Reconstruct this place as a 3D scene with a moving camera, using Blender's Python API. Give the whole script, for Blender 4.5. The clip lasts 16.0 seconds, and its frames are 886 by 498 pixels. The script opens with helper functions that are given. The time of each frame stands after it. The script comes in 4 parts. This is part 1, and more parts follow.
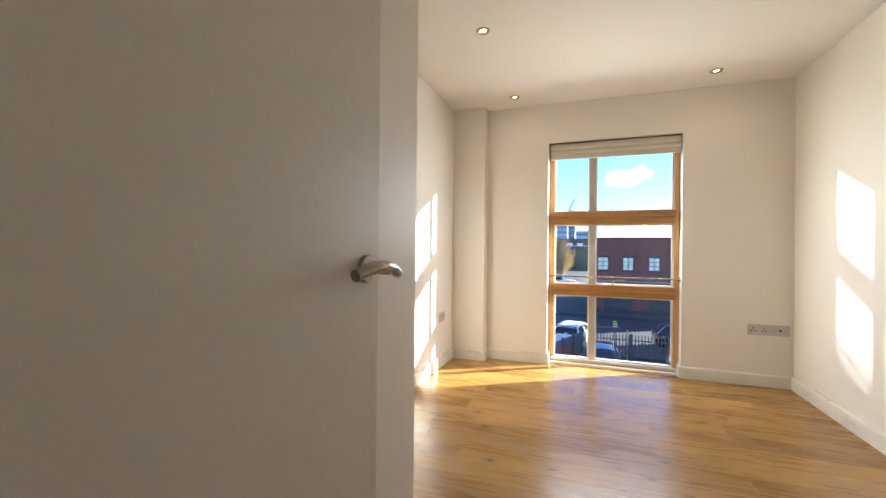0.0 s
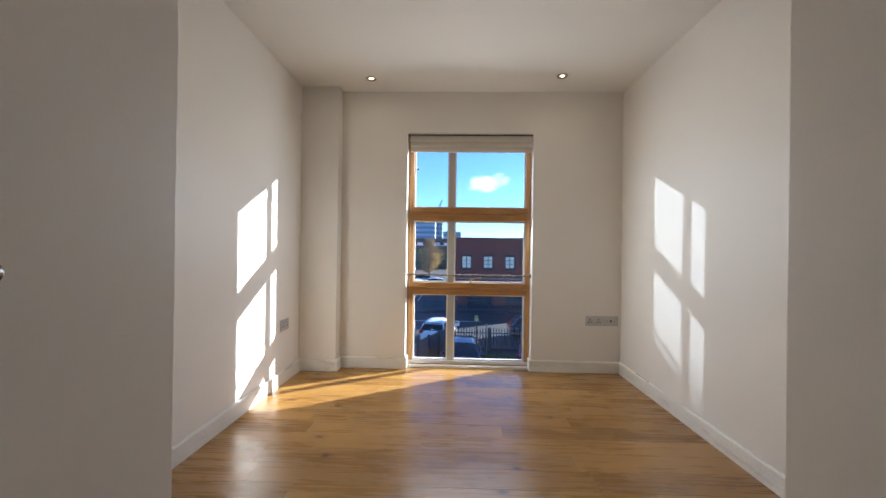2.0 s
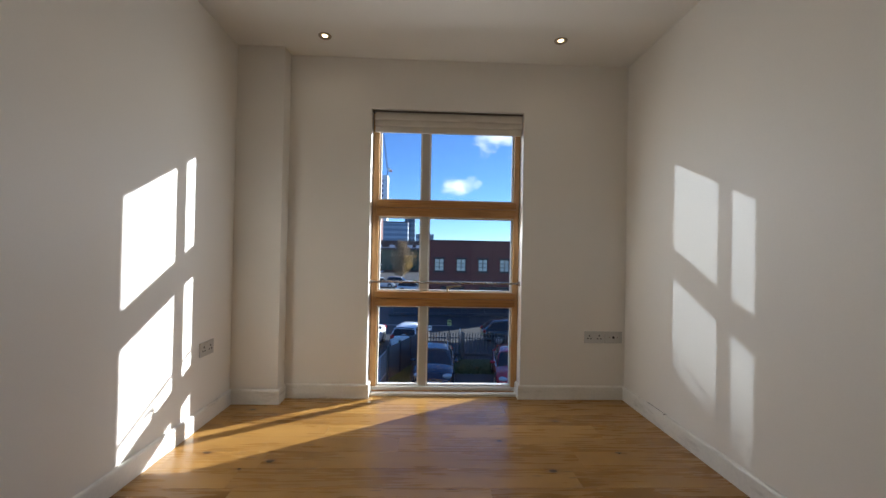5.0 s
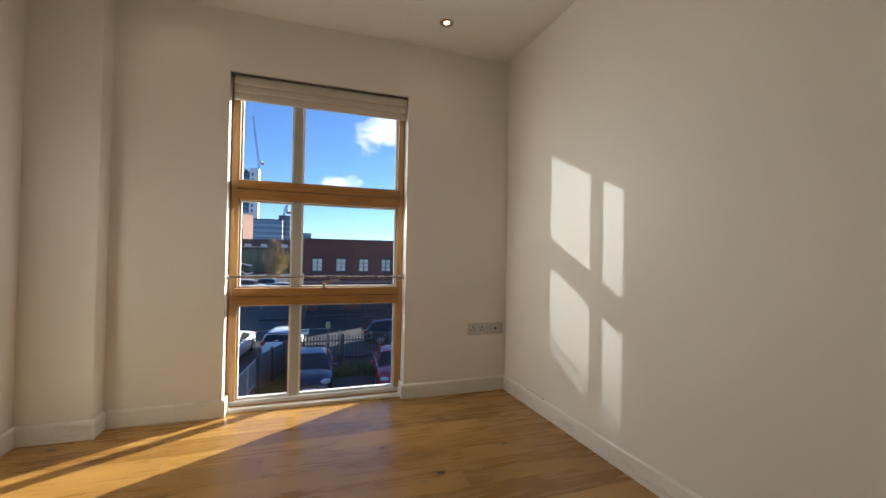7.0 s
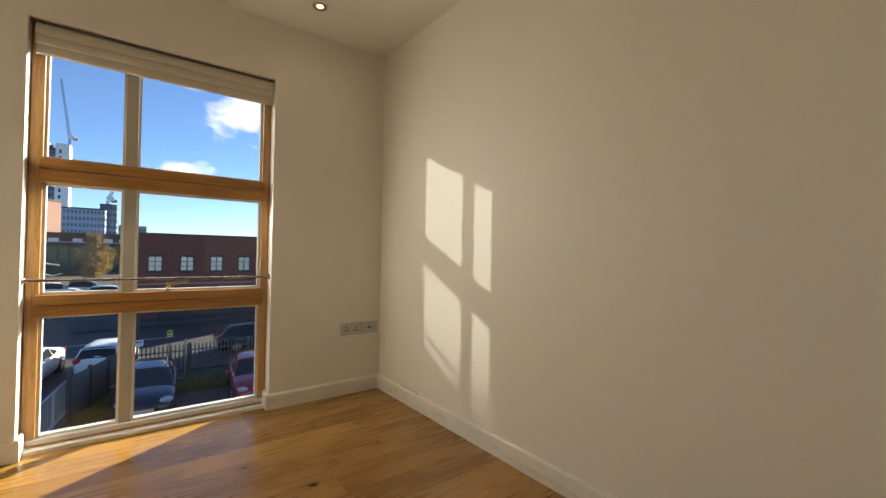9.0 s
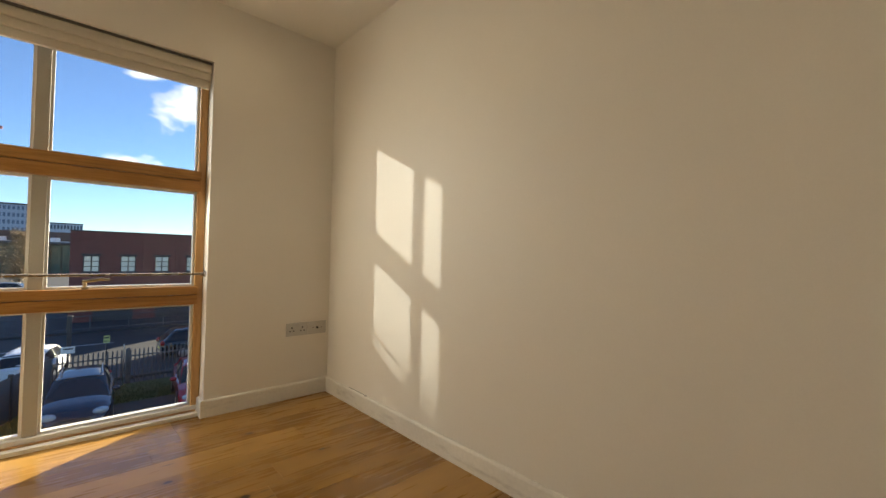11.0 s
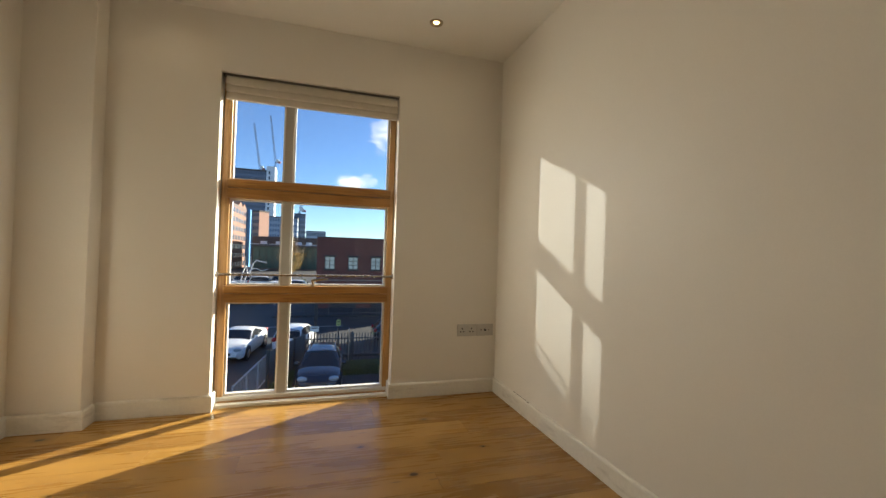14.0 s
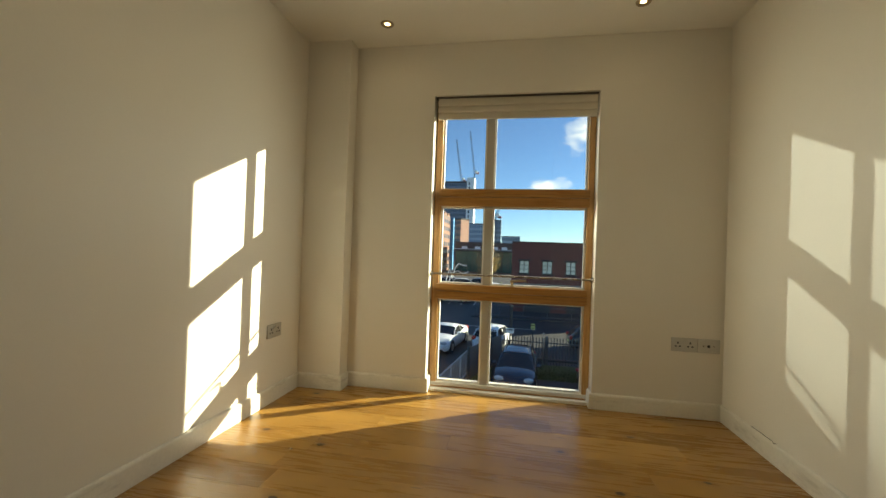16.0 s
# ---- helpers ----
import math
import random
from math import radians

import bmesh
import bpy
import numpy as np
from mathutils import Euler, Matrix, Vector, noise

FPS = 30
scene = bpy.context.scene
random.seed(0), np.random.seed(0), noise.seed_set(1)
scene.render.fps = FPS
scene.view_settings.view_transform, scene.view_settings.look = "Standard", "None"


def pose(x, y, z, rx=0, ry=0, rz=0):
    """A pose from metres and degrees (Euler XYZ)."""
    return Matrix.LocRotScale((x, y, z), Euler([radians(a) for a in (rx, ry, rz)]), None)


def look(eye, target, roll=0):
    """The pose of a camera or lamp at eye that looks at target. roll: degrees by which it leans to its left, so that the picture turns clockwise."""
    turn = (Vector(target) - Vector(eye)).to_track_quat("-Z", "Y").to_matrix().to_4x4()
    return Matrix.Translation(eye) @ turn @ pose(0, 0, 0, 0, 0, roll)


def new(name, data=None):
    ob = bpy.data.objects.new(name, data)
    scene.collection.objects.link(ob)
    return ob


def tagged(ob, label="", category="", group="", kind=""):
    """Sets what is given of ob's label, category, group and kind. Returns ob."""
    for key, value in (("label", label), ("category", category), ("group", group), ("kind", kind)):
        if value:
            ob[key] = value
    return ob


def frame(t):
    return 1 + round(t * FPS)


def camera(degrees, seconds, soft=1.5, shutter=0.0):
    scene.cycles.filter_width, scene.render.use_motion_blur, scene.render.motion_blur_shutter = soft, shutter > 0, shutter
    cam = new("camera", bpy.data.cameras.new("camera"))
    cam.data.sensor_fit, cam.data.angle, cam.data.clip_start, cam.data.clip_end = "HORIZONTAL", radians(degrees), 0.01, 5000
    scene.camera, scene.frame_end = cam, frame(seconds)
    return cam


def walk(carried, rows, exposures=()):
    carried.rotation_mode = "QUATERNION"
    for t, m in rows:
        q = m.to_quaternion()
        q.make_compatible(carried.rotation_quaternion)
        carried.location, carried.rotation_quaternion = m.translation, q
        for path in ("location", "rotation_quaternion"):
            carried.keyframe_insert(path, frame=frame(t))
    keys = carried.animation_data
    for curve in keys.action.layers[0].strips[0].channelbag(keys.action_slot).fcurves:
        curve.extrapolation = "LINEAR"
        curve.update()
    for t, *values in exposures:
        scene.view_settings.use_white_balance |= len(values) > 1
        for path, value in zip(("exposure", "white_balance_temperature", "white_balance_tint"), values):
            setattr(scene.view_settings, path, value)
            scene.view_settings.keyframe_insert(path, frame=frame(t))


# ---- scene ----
cam = camera(95.4, 16.0)
PATH = [
    (0, (-0.084, 0.086, 1.075), (-0.77, 1.964, 1.075), 0.6),
    (0.5, (-0.057, 0.144, 1.048), (-0.474, 2.1, 1.048), 0.7),
    (1, (-0.033, 0.198, 1.05), (-0.262, 2.185, 1.051), 0.7),
    (1.5, (-0.031, 0.313, 1.038), (-0.15, 2.31, 1.04), 0.8),
    (2, (-0.023, 0.438, 1.056), (-0.087, 2.437, 1.06), 0.8),
    (2.5, (-0.006, 0.576, 1.065), (-0.035, 2.575, 1.07), 0.9),
    (3, (0.033, 0.679, 1.07), (0.007, 2.679, 1.079), 1.0),
    (5.5, (-0.042, 1.165, 1.034), (0.123, 3.158, 1.057), 1.2),
    (6, (-0.041, 1.234, 1.012), (0.279, 3.208, 1.036), 1.2),
    (6.5, (-0.029, 1.267, 0.998), (0.457, 3.207, 1.022), 1.2),
    (7, (-0.008, 1.285, 0.989), (0.637, 3.178, 1.019), 1.0),
    (7.5, (-0.004, 1.3, 0.997), (0.808, 3.127, 1.026), 0.9),
    (8, (-0.008, 1.322, 0.997), (0.947, 3.079, 1.027), 0.9),
    (8.5, (-0.014, 1.326, 0.99), (1.072, 3.006, 1.02), 0.9),
    (9, (-0.024, 1.32, 0.992), (1.181, 2.916, 1.02), 1.0),
    (9.5, (0.002, 1.348, 0.988), (1.297, 2.872, 1.012), 1.0),
    (12, (0.076, 1.32, 0.956), (1.43, 2.791, 0.996), 1.3),
    (12.5, (0.073, 1.298, 0.962), (1.312, 2.867, 1.001), 1.4),
    (13, (0.069, 1.222, 0.992), (1.132, 2.916, 1.027), 1.4),
    (13.5, (0.116, 1.215, 1.018), (0.953, 3.032, 1.05), 1.6),
    (14, (0.154, 1.241, 0.999), (0.736, 3.154, 1.026), 1.8),
    (14.5, (0.171, 1.258, 0.983), (0.496, 3.231, 1.005), 1.9),
    (15, (0.154, 1.245, 0.979), (0.232, 3.243, 1.003), 2.0),
    (15.5, (0.146, 1.235, 0.981), (-0.002, 3.229, 1.001), 2.0),
    (16, (0.127, 1.226, 0.981), (-0.224, 3.194, 0.999), 2.0),
]
EXPOSURES = [(0, 3.04, 6250, 7), (0.5, 2.68, 6200, 7), (1.0, 2.54, 6150, 9), (1.5, 2.41, 5900, 9), (2.0, 2.31, 5700, 9), (3.0, 1.99, 5600, 8), (5.5, 1.57, 5900, 8), (6.0, 1.54, 6020, 8),
             (7, 1.84, 6520, 8), (8, 1.96, 6770, 5), (8.5, 1.91, 7150, 5), (9, 1.88, 7700, 7), (9.5, 1.89, 8100, 8), (12.0, 2.06, 7800, 5), (12.5, 1.96, 8100, 7), (13.5, 1.85, 7800, 5), (14.0, 1.81, 7400, 5), (14.5, 1.74, 8200, -4), (15, 1.66, 8200, -5), (16, 1.65, 8200, -6)]
walk(cam, [(t, look(eye, target, roll)) for t, eye, target, roll in PATH], EXPOSURES)

# ---- plan of the room, metres ----
XL, XR, YN, YS, H = -1.365, 1.42, 4.0, 1.25, 2.45      # left, right, window wall, rear wall, ceiling
PL, PR = -0.599, 0.626                                   # entrance passage
WL, WR, WT, WD = -0.462, 0.648, 2.085, 4.17            # window opening and the wall's outer face
G = -4.5                                               # street level

# ---- world, sun, lights ----
SUN = Vector((0.838, 0.545, 0.305)).normalized()        # towards the sun
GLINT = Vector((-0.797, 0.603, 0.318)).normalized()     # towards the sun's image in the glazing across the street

world = bpy.data.worlds.new("world")
scene.world = world
world.use_nodes = True
wn, wl = world.node_tree.nodes, world.node_tree.links
wn.clear()
w_out = wn.new("ShaderNodeOutputWorld")
w_bg = wn.new("ShaderNodeBackground")
w_bg.inputs["Strength"].default_value = 0.054
w_sky = wn.new("ShaderNodeTexSky")
w_sky.sky_type, w_sky.sun_disc = "NISHITA", False
w_sky.sun_elevation, w_sky.sun_rotation = math.asin(SUN.z), math.atan2(SUN.x, SUN.y)
w_sky.air_density, w_sky.dust_density, w_sky.ozone_density = 0.8, 0.0, 4.0
w_co = wn.new("ShaderNodeTexCoord")
w_noise = wn.new("ShaderNodeTexNoise")
w_noise.inputs["Scale"].default_value, w_noise.inputs["Detail"].default_value = 20.0, 7.0
w_map = wn.new("ShaderNodeMapping")
w_map.inputs["Scale"].default_value = (1, 1, 1.7)
wl.new(w_co.outputs["Generated"], w_map.inputs["Vector"])
wl.new(w_map.outputs[0], w_noise.inputs["Vector"])


def w_math(op, a, b):
    n = wn.new("ShaderNodeMath")
    n.operation = op
    for k, v in enumerate((a, b)):
        if isinstance(v, (int, float)):
            n.inputs[k].default_value = v
        else:
            wl.new(v, n.inputs[k])
    return n.outputs[0]


def cloud(direction, wide, high):
    """A soft mask round one direction of the sky."""
    d = wn.new("ShaderNodeVectorMath")
    d.operation = "SUBTRACT"
    wl.new(w_co.outputs["Generated"], d.inputs[0])
    d.inputs[1].default_value = Vector(direction).normalized()
    m = wn.new("ShaderNodeVectorMath")
    m.operation = "MULTIPLY"
    wl.new(d.outputs[0], m.inputs[0])
    m.inputs[1].default_value = (1 / wide, 1 / wide, 1 / high)
    n = wn.new("ShaderNodeVectorMath")
    n.operation = "LENGTH"
    wl.new(m.outputs[0], n.inputs[0])
    return w_math("SUBTRACT", 1.0, n.outputs["Value"])


masks = [cloud((0.190, 1, 0.318), 0.095, 0.066), cloud((0.082, 1, 0.170), 0.052, 0.026), cloud((0.095, 1, 0.350), 0.05, 0.012),
         cloud((0.45, 1, 0.42), 0.2, 0.08), cloud((-0.8, 1, 0.3), 0.3, 0.06)]
total = masks[0]
for m in masks[1:]:
    total = w_math("MAXIMUM", total, m)
shaped = w_math("ADD", total, w_math("MULTIPLY", w_math("SUBTRACT", w_noise.outputs["Fac"], 0.5), 2.2))
w_ramp = wn.new("ShaderNodeMapRange")
w_ramp.inputs["From Min"].default_value, w_ramp.inputs["From Max"].default_value = 0.12, 0.95
wl.new(shaped, w_ramp.inputs["Value"])
w_mix = wn.new("ShaderNodeMix")
w_mix.data_type = "RGBA"
wl.new(w_ramp.outputs[0], w_mix.inputs["Factor"])
w_tint = wn.new("ShaderNodeMix")
w_tint.data_type, w_tint.blend_type = "RGBA", "MULTIPLY"
w_tint.inputs["Factor"].default_value = 1.0
wl.new(w_sky.outputs[0], w_tint.inputs["A"])
w_tint.inputs["B"].default_value = (0.94, 1.05, 1.29, 1)
wl.new(w_tint.outputs["Result"], w_mix.inputs["A"])
w_mix.inputs["B"].default_value = (9.0, 9.2, 9.5, 1)
wl.new(w_mix.outputs["Result"], w_bg.inputs["Color"])
wl.new(w_bg.outputs[0], w_out.inputs["Surface"])


def lamp(name, kind, power, colour, m, **settings):
    data = bpy.data.lights.new(name, kind)
    data.energy, data.color = power, colour
    for key, value in settings.items():
        setattr(data, key, value)
    ob = new(name, data)
    ob.matrix_world = m
    return ob


lamp("sun", "SUN", 5.0, (1, 0.95, 0.88), look(SUN * 50, (0, 0, 0)), angle=radians(0.53))
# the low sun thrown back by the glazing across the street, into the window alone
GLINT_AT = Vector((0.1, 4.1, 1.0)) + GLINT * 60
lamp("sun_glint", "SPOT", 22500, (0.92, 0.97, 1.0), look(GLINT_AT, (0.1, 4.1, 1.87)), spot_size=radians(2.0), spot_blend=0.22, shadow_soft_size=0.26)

# the sky's light, in the window's opening
lamp("window_skylight", "AREA", 2.7, (1.0, 0.975, 0.93), pose((WL + WR) / 2, YN - 0.02, 1.48, 70, 0, 180), shape="RECTANGLE", size=1.05, size_y=0.72)

# ---- materials ----


def nodes_of(name):
    mat = bpy.data.materials.new(name)
    mat.use_nodes = True
    return mat, mat.node_tree.nodes, mat.node_tree.links, mat.node_tree.nodes["Principled BSDF"]


def plain(name, colour, rough=0.5, metal=0.0, vary=0.06, scale=6.0, bump=0.0, bump_scale=120.0, coat=0.0, axes=(1, 1, 1), random=0.0, emit=0.0):
    """A surface with large and fine variation of its colour, fine relief and, where asked, a shift from piece to piece."""
    mat, n, l, b = nodes_of(name)
    b.inputs["Roughness"].default_value, b.inputs["Metallic"].default_value = rough, metal
    b.inputs["Coat Weight"].default_value = coat
    co = n.new("ShaderNodeTexCoord")
    mp = n.new("ShaderNodeMapping")
    mp.inputs["Scale"].default_value = axes
    l.new(co.outputs["Object"], mp.inputs["Vector"])
    big, fine = n.new("ShaderNodeTexNoise"), n.new("ShaderNodeTexNoise")
    big.inputs["Scale"].default_value, big.inputs["Detail"].default_value = scale, 5
    fine.inputs["Scale"].default_value, fine.inputs["Detail"].default_value = bump_scale, 3
    l.new(mp.outputs[0], big.inputs["Vector"])
    l.new(mp.outputs[0], fine.inputs["Vector"])
    add = n.new("ShaderNodeMath")
    add.operation = "ADD"
    l.new(big.outputs["Fac"], add.inputs[0])
    l.new(fine.outputs["Fac"], add.inputs[1])
    value = add.outputs[0]
    if random:
        info = n.new("ShaderNodeObjectInfo")
        mul = n.new("ShaderNodeMath")
        mul.operation = "MULTIPLY_ADD"
        l.new(info.outputs["Random"], mul.inputs[0])
        mul.inputs[1].default_value = random
        l.new(value, mul.inputs[2])
        value = mul.outputs[0]
    rng = n.new("ShaderNodeMapRange")
    rng.inputs["From Min"].default_value, rng.inputs["From Max"].default_value = 0.6, 1.4 + random
    l.new(value, rng.inputs["Value"])
    mix = n.new("ShaderNodeMix")
    mix.data_type = "RGBA"
    l.new(rng.outputs[0], mix.inputs["Factor"])
    mix.inputs["A"].default_value = (*[c * (1 - vary) for c in colour], 1)
    mix.inputs["B"].default_value = (*[min(1, c * (1 + vary)) for c in colour], 1)
    l.new(mix.outputs["Result"], b.inputs["Base Color"])
    rr = n.new("ShaderNodeMapRange")
    rr.inputs["To Min"].default_value, rr.inputs["To Max"].default_value = max(0.02, rough - 0.06), min(1, rough + 0.06)
    l.new(big.outputs["Fac"], rr.inputs["Value"])
    l.new(rr.outputs[0], b.inputs["Roughness"])
    if bump:
        bp = n.new("ShaderNodeBump")
        bp.inputs["Strength"].default_value, bp.inputs["Distance"].default_value = bump, 0.002
        l.new(fine.outputs["Fac"], bp.inputs["Height"])
        l.new(bp.outputs[0], b.inputs["Normal"])
    if emit:
        b.inputs["Emission Color"].default_value = (*colour, 1)
        b.inputs["Emission Strength"].default_value = emit
    return mat


def scuff(mat):
    """Grey-brown rubs and knocks along a painted board."""
    n, l = mat.node_tree.nodes, mat.node_tree.links
    b = next(k for k in n if k.type == "BSDF_PRINCIPLED")
    old = b.inputs["Base Color"].links[0].from_socket
    co, mp = n.new("ShaderNodeTexCoord"), n.new("ShaderNodeMapping")
    mp.inputs["Scale"].default_value = (1.6, 1.6, 7.0)
    l.new(co.outputs["Object"], mp.inputs["Vector"])
    rub = n.new("ShaderNodeTexNoise")
    rub.inputs["Scale"].default_value, rub.inputs["Detail"].default_value, rub.inputs["Roughness"].default_value = 2.6, 7, 0.62
    l.new(mp.outputs[0], rub.inputs["Vector"])
    rng = n.new("ShaderNodeMapRange")
    rng.inputs["From Min"].default_value, rng.inputs["From Max"].default_value = 0.55, 0.72
    rng.inputs["To Max"].default_value = 0.6
    l.new(rub.outputs["Fac"], rng.inputs["Value"])
    mix = n.new("ShaderNodeMix")
    mix.data_type = "RGBA"
    l.new(rng.outputs[0], mix.inputs["Factor"])
    l.new(old, mix.inputs["A"])
    mix.inputs["B"].default_value = (0.42, 0.38, 0.33, 1)
    l.new(mix.outputs["Result"], b.inputs["Base Color"])


def wood(name, dark, mid, light, along=(0.7, 9, 9), rough=0.35, coat=0.0, random=0.5, bump=0.25, shine=0.5, calm=1.0):
    """Sawn timber: long grain, growth rings and a shift from board to board; along names the stretch of the grain."""
    mat, n, l, b = nodes_of(name)
    co = n.new("ShaderNodeTexCoord")
    info = n.new("ShaderNodeObjectInfo")
    shift = n.new("ShaderNodeVectorMath")
    shift.operation = "MULTIPLY_ADD"
    l.new(info.outputs["Random"], shift.inputs[0])
    shift.inputs[1].default_value = (17.0, 11.0, 5.0)
    l.new(co.outputs["Object"], shift.inputs[2])
    mp = n.new("ShaderNodeMapping")
    mp.inputs["Scale"].default_value = along
    l.new(shift.outputs[0], mp.inputs["Vector"])
    rings = n.new("ShaderNodeTexNoise")
    rings.inputs["Scale"].default_value, rings.inputs["Detail"].default_value, rings.inputs["Distortion"].default_value = 1.6, 8, 1.2
    l.new(mp.outputs[0], rings.inputs["Vector"])
    fmap = n.new("ShaderNodeMapping")
    fmap.inputs["Scale"].default_value = (along[0] * 4, along[1] * 9, along[2] * 9)
    l.new(shift.outputs[0], fmap.inputs["Vector"])
    fine = n.new("ShaderNodeTexNoise")
    fine.inputs["Scale"].default_value, fine.inputs["Detail"].default_value = 1.5, 4
    l.new(fmap.outputs[0], fine.inputs["Vector"])
    band = n.new("ShaderNodeMath")
    band.operation = "MULTIPLY"
    l.new(rings.outputs["Fac"], band.inputs[0])
    band.inputs[1].default_value = 7.0
    frac = n.new("ShaderNodeMath")
    frac.operation = "PINGPONG"
    l.new(band.outputs[0], frac.inputs[0])
    frac.inputs[1].default_value = 1.0
    mixv = n.new("ShaderNodeMath")
    mixv.operation = "MULTIPLY_ADD"
    l.new(frac.outputs[0], mixv.inputs[0])
    mixv.inputs[1].default_value = 0.35 * calm
    half = n.new("ShaderNodeMath")
    half.operation = "MULTIPLY_ADD"
    l.new(fine.outputs["Fac"], half.inputs[0])
    half.inputs[1].default_value = 0.55 * calm
    rnd = n.new("ShaderNodeMath")
    rnd.operation = "MULTIPLY"
    l.new(info.outputs["Random"], rnd.inputs[0])
    rnd.inputs[1].default_value = random
    l.new(rnd.outputs[0], half.inputs[2])
    l.new(half.outputs[0], mixv.inputs[2])
    ramp = n.new("ShaderNodeValToRGB")
    e = ramp.color_ramp.elements
    drop = 0.45 * (1 - calm)
    e[0].position, e[0].color = max(0.0, 0.15 - drop), (*dark, 1)
    e[1].position, e[1].color = 1.0 - drop, (*light, 1)
    k = e.new(0.55 - drop)
    k.color = (*mid, 1)
    l.new(mixv.outputs[0], ramp.inputs["Fac"])
    colour = ramp.outputs["Color"]
    l.new(colour, b.inputs["Base Color"])
    rr = n.new("ShaderNodeMapRange")
    rr.inputs["To Min"].default_value, rr.inputs["To Max"].default_value = rough - 0.07, rough + 0.09
    l.new(fine.outputs["Fac"], rr.inputs["Value"])
    l.new(rr.outputs[0], b.inputs["Roughness"])
    b.inputs["Coat Weight"].default_value, b.inputs["Coat Roughness"].default_value = coat, 0.25
    b.inputs["Specular IOR Level"].default_value = shine
    bp = n.new("ShaderNodeBump")
    bp.inputs["Strength"].default_value, bp.inputs["Distance"].default_value = bump, 0.001
    l.new(fine.outputs["Fac"], bp.inputs["Height"])
    l.new(bp.outputs[0], b.inputs["Normal"])
    return mat


def oak(name):
    """Oiled oak boards: broad soft tone along each board, cathedral figure in places, small crisp knots and short dark checks."""
    mat, n, l, b = nodes_of(name)
    co, info = n.new("ShaderNodeTexCoord"), n.new("ShaderNodeObjectInfo")
    shift = n.new("ShaderNodeVectorMath")
    shift.operation = "MULTIPLY_ADD"
    l.new(info.outputs["Random"], shift.inputs[0])
    shift.inputs[1].default_value = (37.0, 23.0, 5.0)
    l.new(co.outputs["Object"], shift.inputs[2])

    def op(kind, a, b2, c=None):
        m = n.new("ShaderNodeMath")
        m.operation = kind
        for k, v in enumerate((a, b2, c)):
            if isinstance(v, (int, float)):
                m.inputs[k].default_value = v
            elif v is not None:
                l.new(v, m.inputs[k])
        return m.outputs[0]

    def noise(stretch, detail, warp=0.0):
        mp, t = n.new("ShaderNodeMapping"), n.new("ShaderNodeTexNoise")
        mp.inputs["Scale"].default_value = stretch
        l.new(shift.outputs[0], mp.inputs["Vector"])
        t.inputs["Scale"].default_value, t.inputs["Detail"].default_value, t.inputs["Distortion"].default_value = 1.0, detail, warp
        l.new(mp.outputs[0], t.inputs["Vector"])
        return t.outputs["Fac"]

    def ramp(v, lo, hi, to_lo=0.0, to_hi=1.0):
        r = n.new("ShaderNodeMapRange")
        r.interpolation_type = "SMOOTHSTEP"
        for key, val in (("From Min", lo), ("From Max", hi), ("To Min", to_lo), ("To Max", to_hi)):
            r.inputs[key].default_value = val
        l.new(v, r.inputs["Value"])
        return r.outputs[0]

    def cells(stretch, keep):
        """Distance to scattered points, and which of them are kept."""
        mp, v, c = n.new("ShaderNodeMapping"), n.new("ShaderNodeTexVoronoi"), n.new("ShaderNodeSeparateColor")
        mp.inputs["Scale"].default_value = stretch
        l.new(shift.outputs[0], mp.inputs["Vector"])
        v.voronoi_dimensions = "2D"
        v.inputs["Scale"].default_value = 1.0
        l.new(mp.outputs[0], v.inputs["Vector"])
        l.new(v.outputs["Color"], c.inputs[0])
        return v.outputs["Distance"], op("LESS_THAN", c.outputs[0], keep), c.outputs[1]

    def blend(factor, a, colour, kind="MIX"):
        m = n.new("ShaderNodeMix")
        m.data_type, m.blend_type = "RGBA", kind
        l.new(factor, m.inputs["Factor"])
        l.new(a, m.inputs["A"])
        m.inputs["B"].default_value = (*colour, 1)
        return m.outputs["Result"]

    broad, grain, pores = noise((1.6, 5.0, 5.0), 3, 0.4), noise((4.0, 55.0, 55.0), 3), noise((9.0, 420.0, 420.0), 2)
    value = op("MULTIPLY_ADD", broad, 0.75, op("MULTIPLY_ADD", grain, 0.17, op("MULTIPLY_ADD", pores, 0.16, op("MULTIPLY", info.outputs["Random"], 0.30))))
    cr = n.new("ShaderNodeValToRGB")
    e = cr.color_ramp.elements
    e[0].position, e[0].color = 0.0, (0.235, 0.114, 0.026, 1)
    e[1].position, e[1].color = 1.0, (0.53, 0.31, 0.098, 1)
    mid = e.new(0.5)
    mid.color = (0.385, 0.208, 0.053, 1)
    l.new(ramp(value, 0.25, 1.4), cr.inputs["Fac"])
    colour = cr.outputs["Color"]
    figure = noise((2.2, 10.0, 10.0), 2, 1.2)
    lines = ramp(op("PINGPONG", op("MULTIPLY", figure, 15.0), 1.0), 0.62, 0.98)
    where = ramp(noise((1.1, 3.0, 3.0), 2), 0.58, 0.70, 0.0, 0.20)
    colour = blend(op("MULTIPLY", lines, where), colour, (0.12, 0.05, 0.013))
    ragged = op("MULTIPLY_ADD", noise((40.0, 60.0, 60.0), 2), 0.05, -0.025)
    dist, kept, size = cells((2.2, 3.4, 1.0), 0.5)
    dist = op("ADD", dist, ragged)
    colour = blend(op("MULTIPLY", ramp(dist, 0.05, 0.15, 0.42, 0.0), kept), colour, (0.17, 0.070, 0.016))
    knot = op("MULTIPLY", ramp(op("SUBTRACT", dist, op("MULTIPLY", size, 0.016)), 0.022, 0.042, 0.95, 0.0), kept)
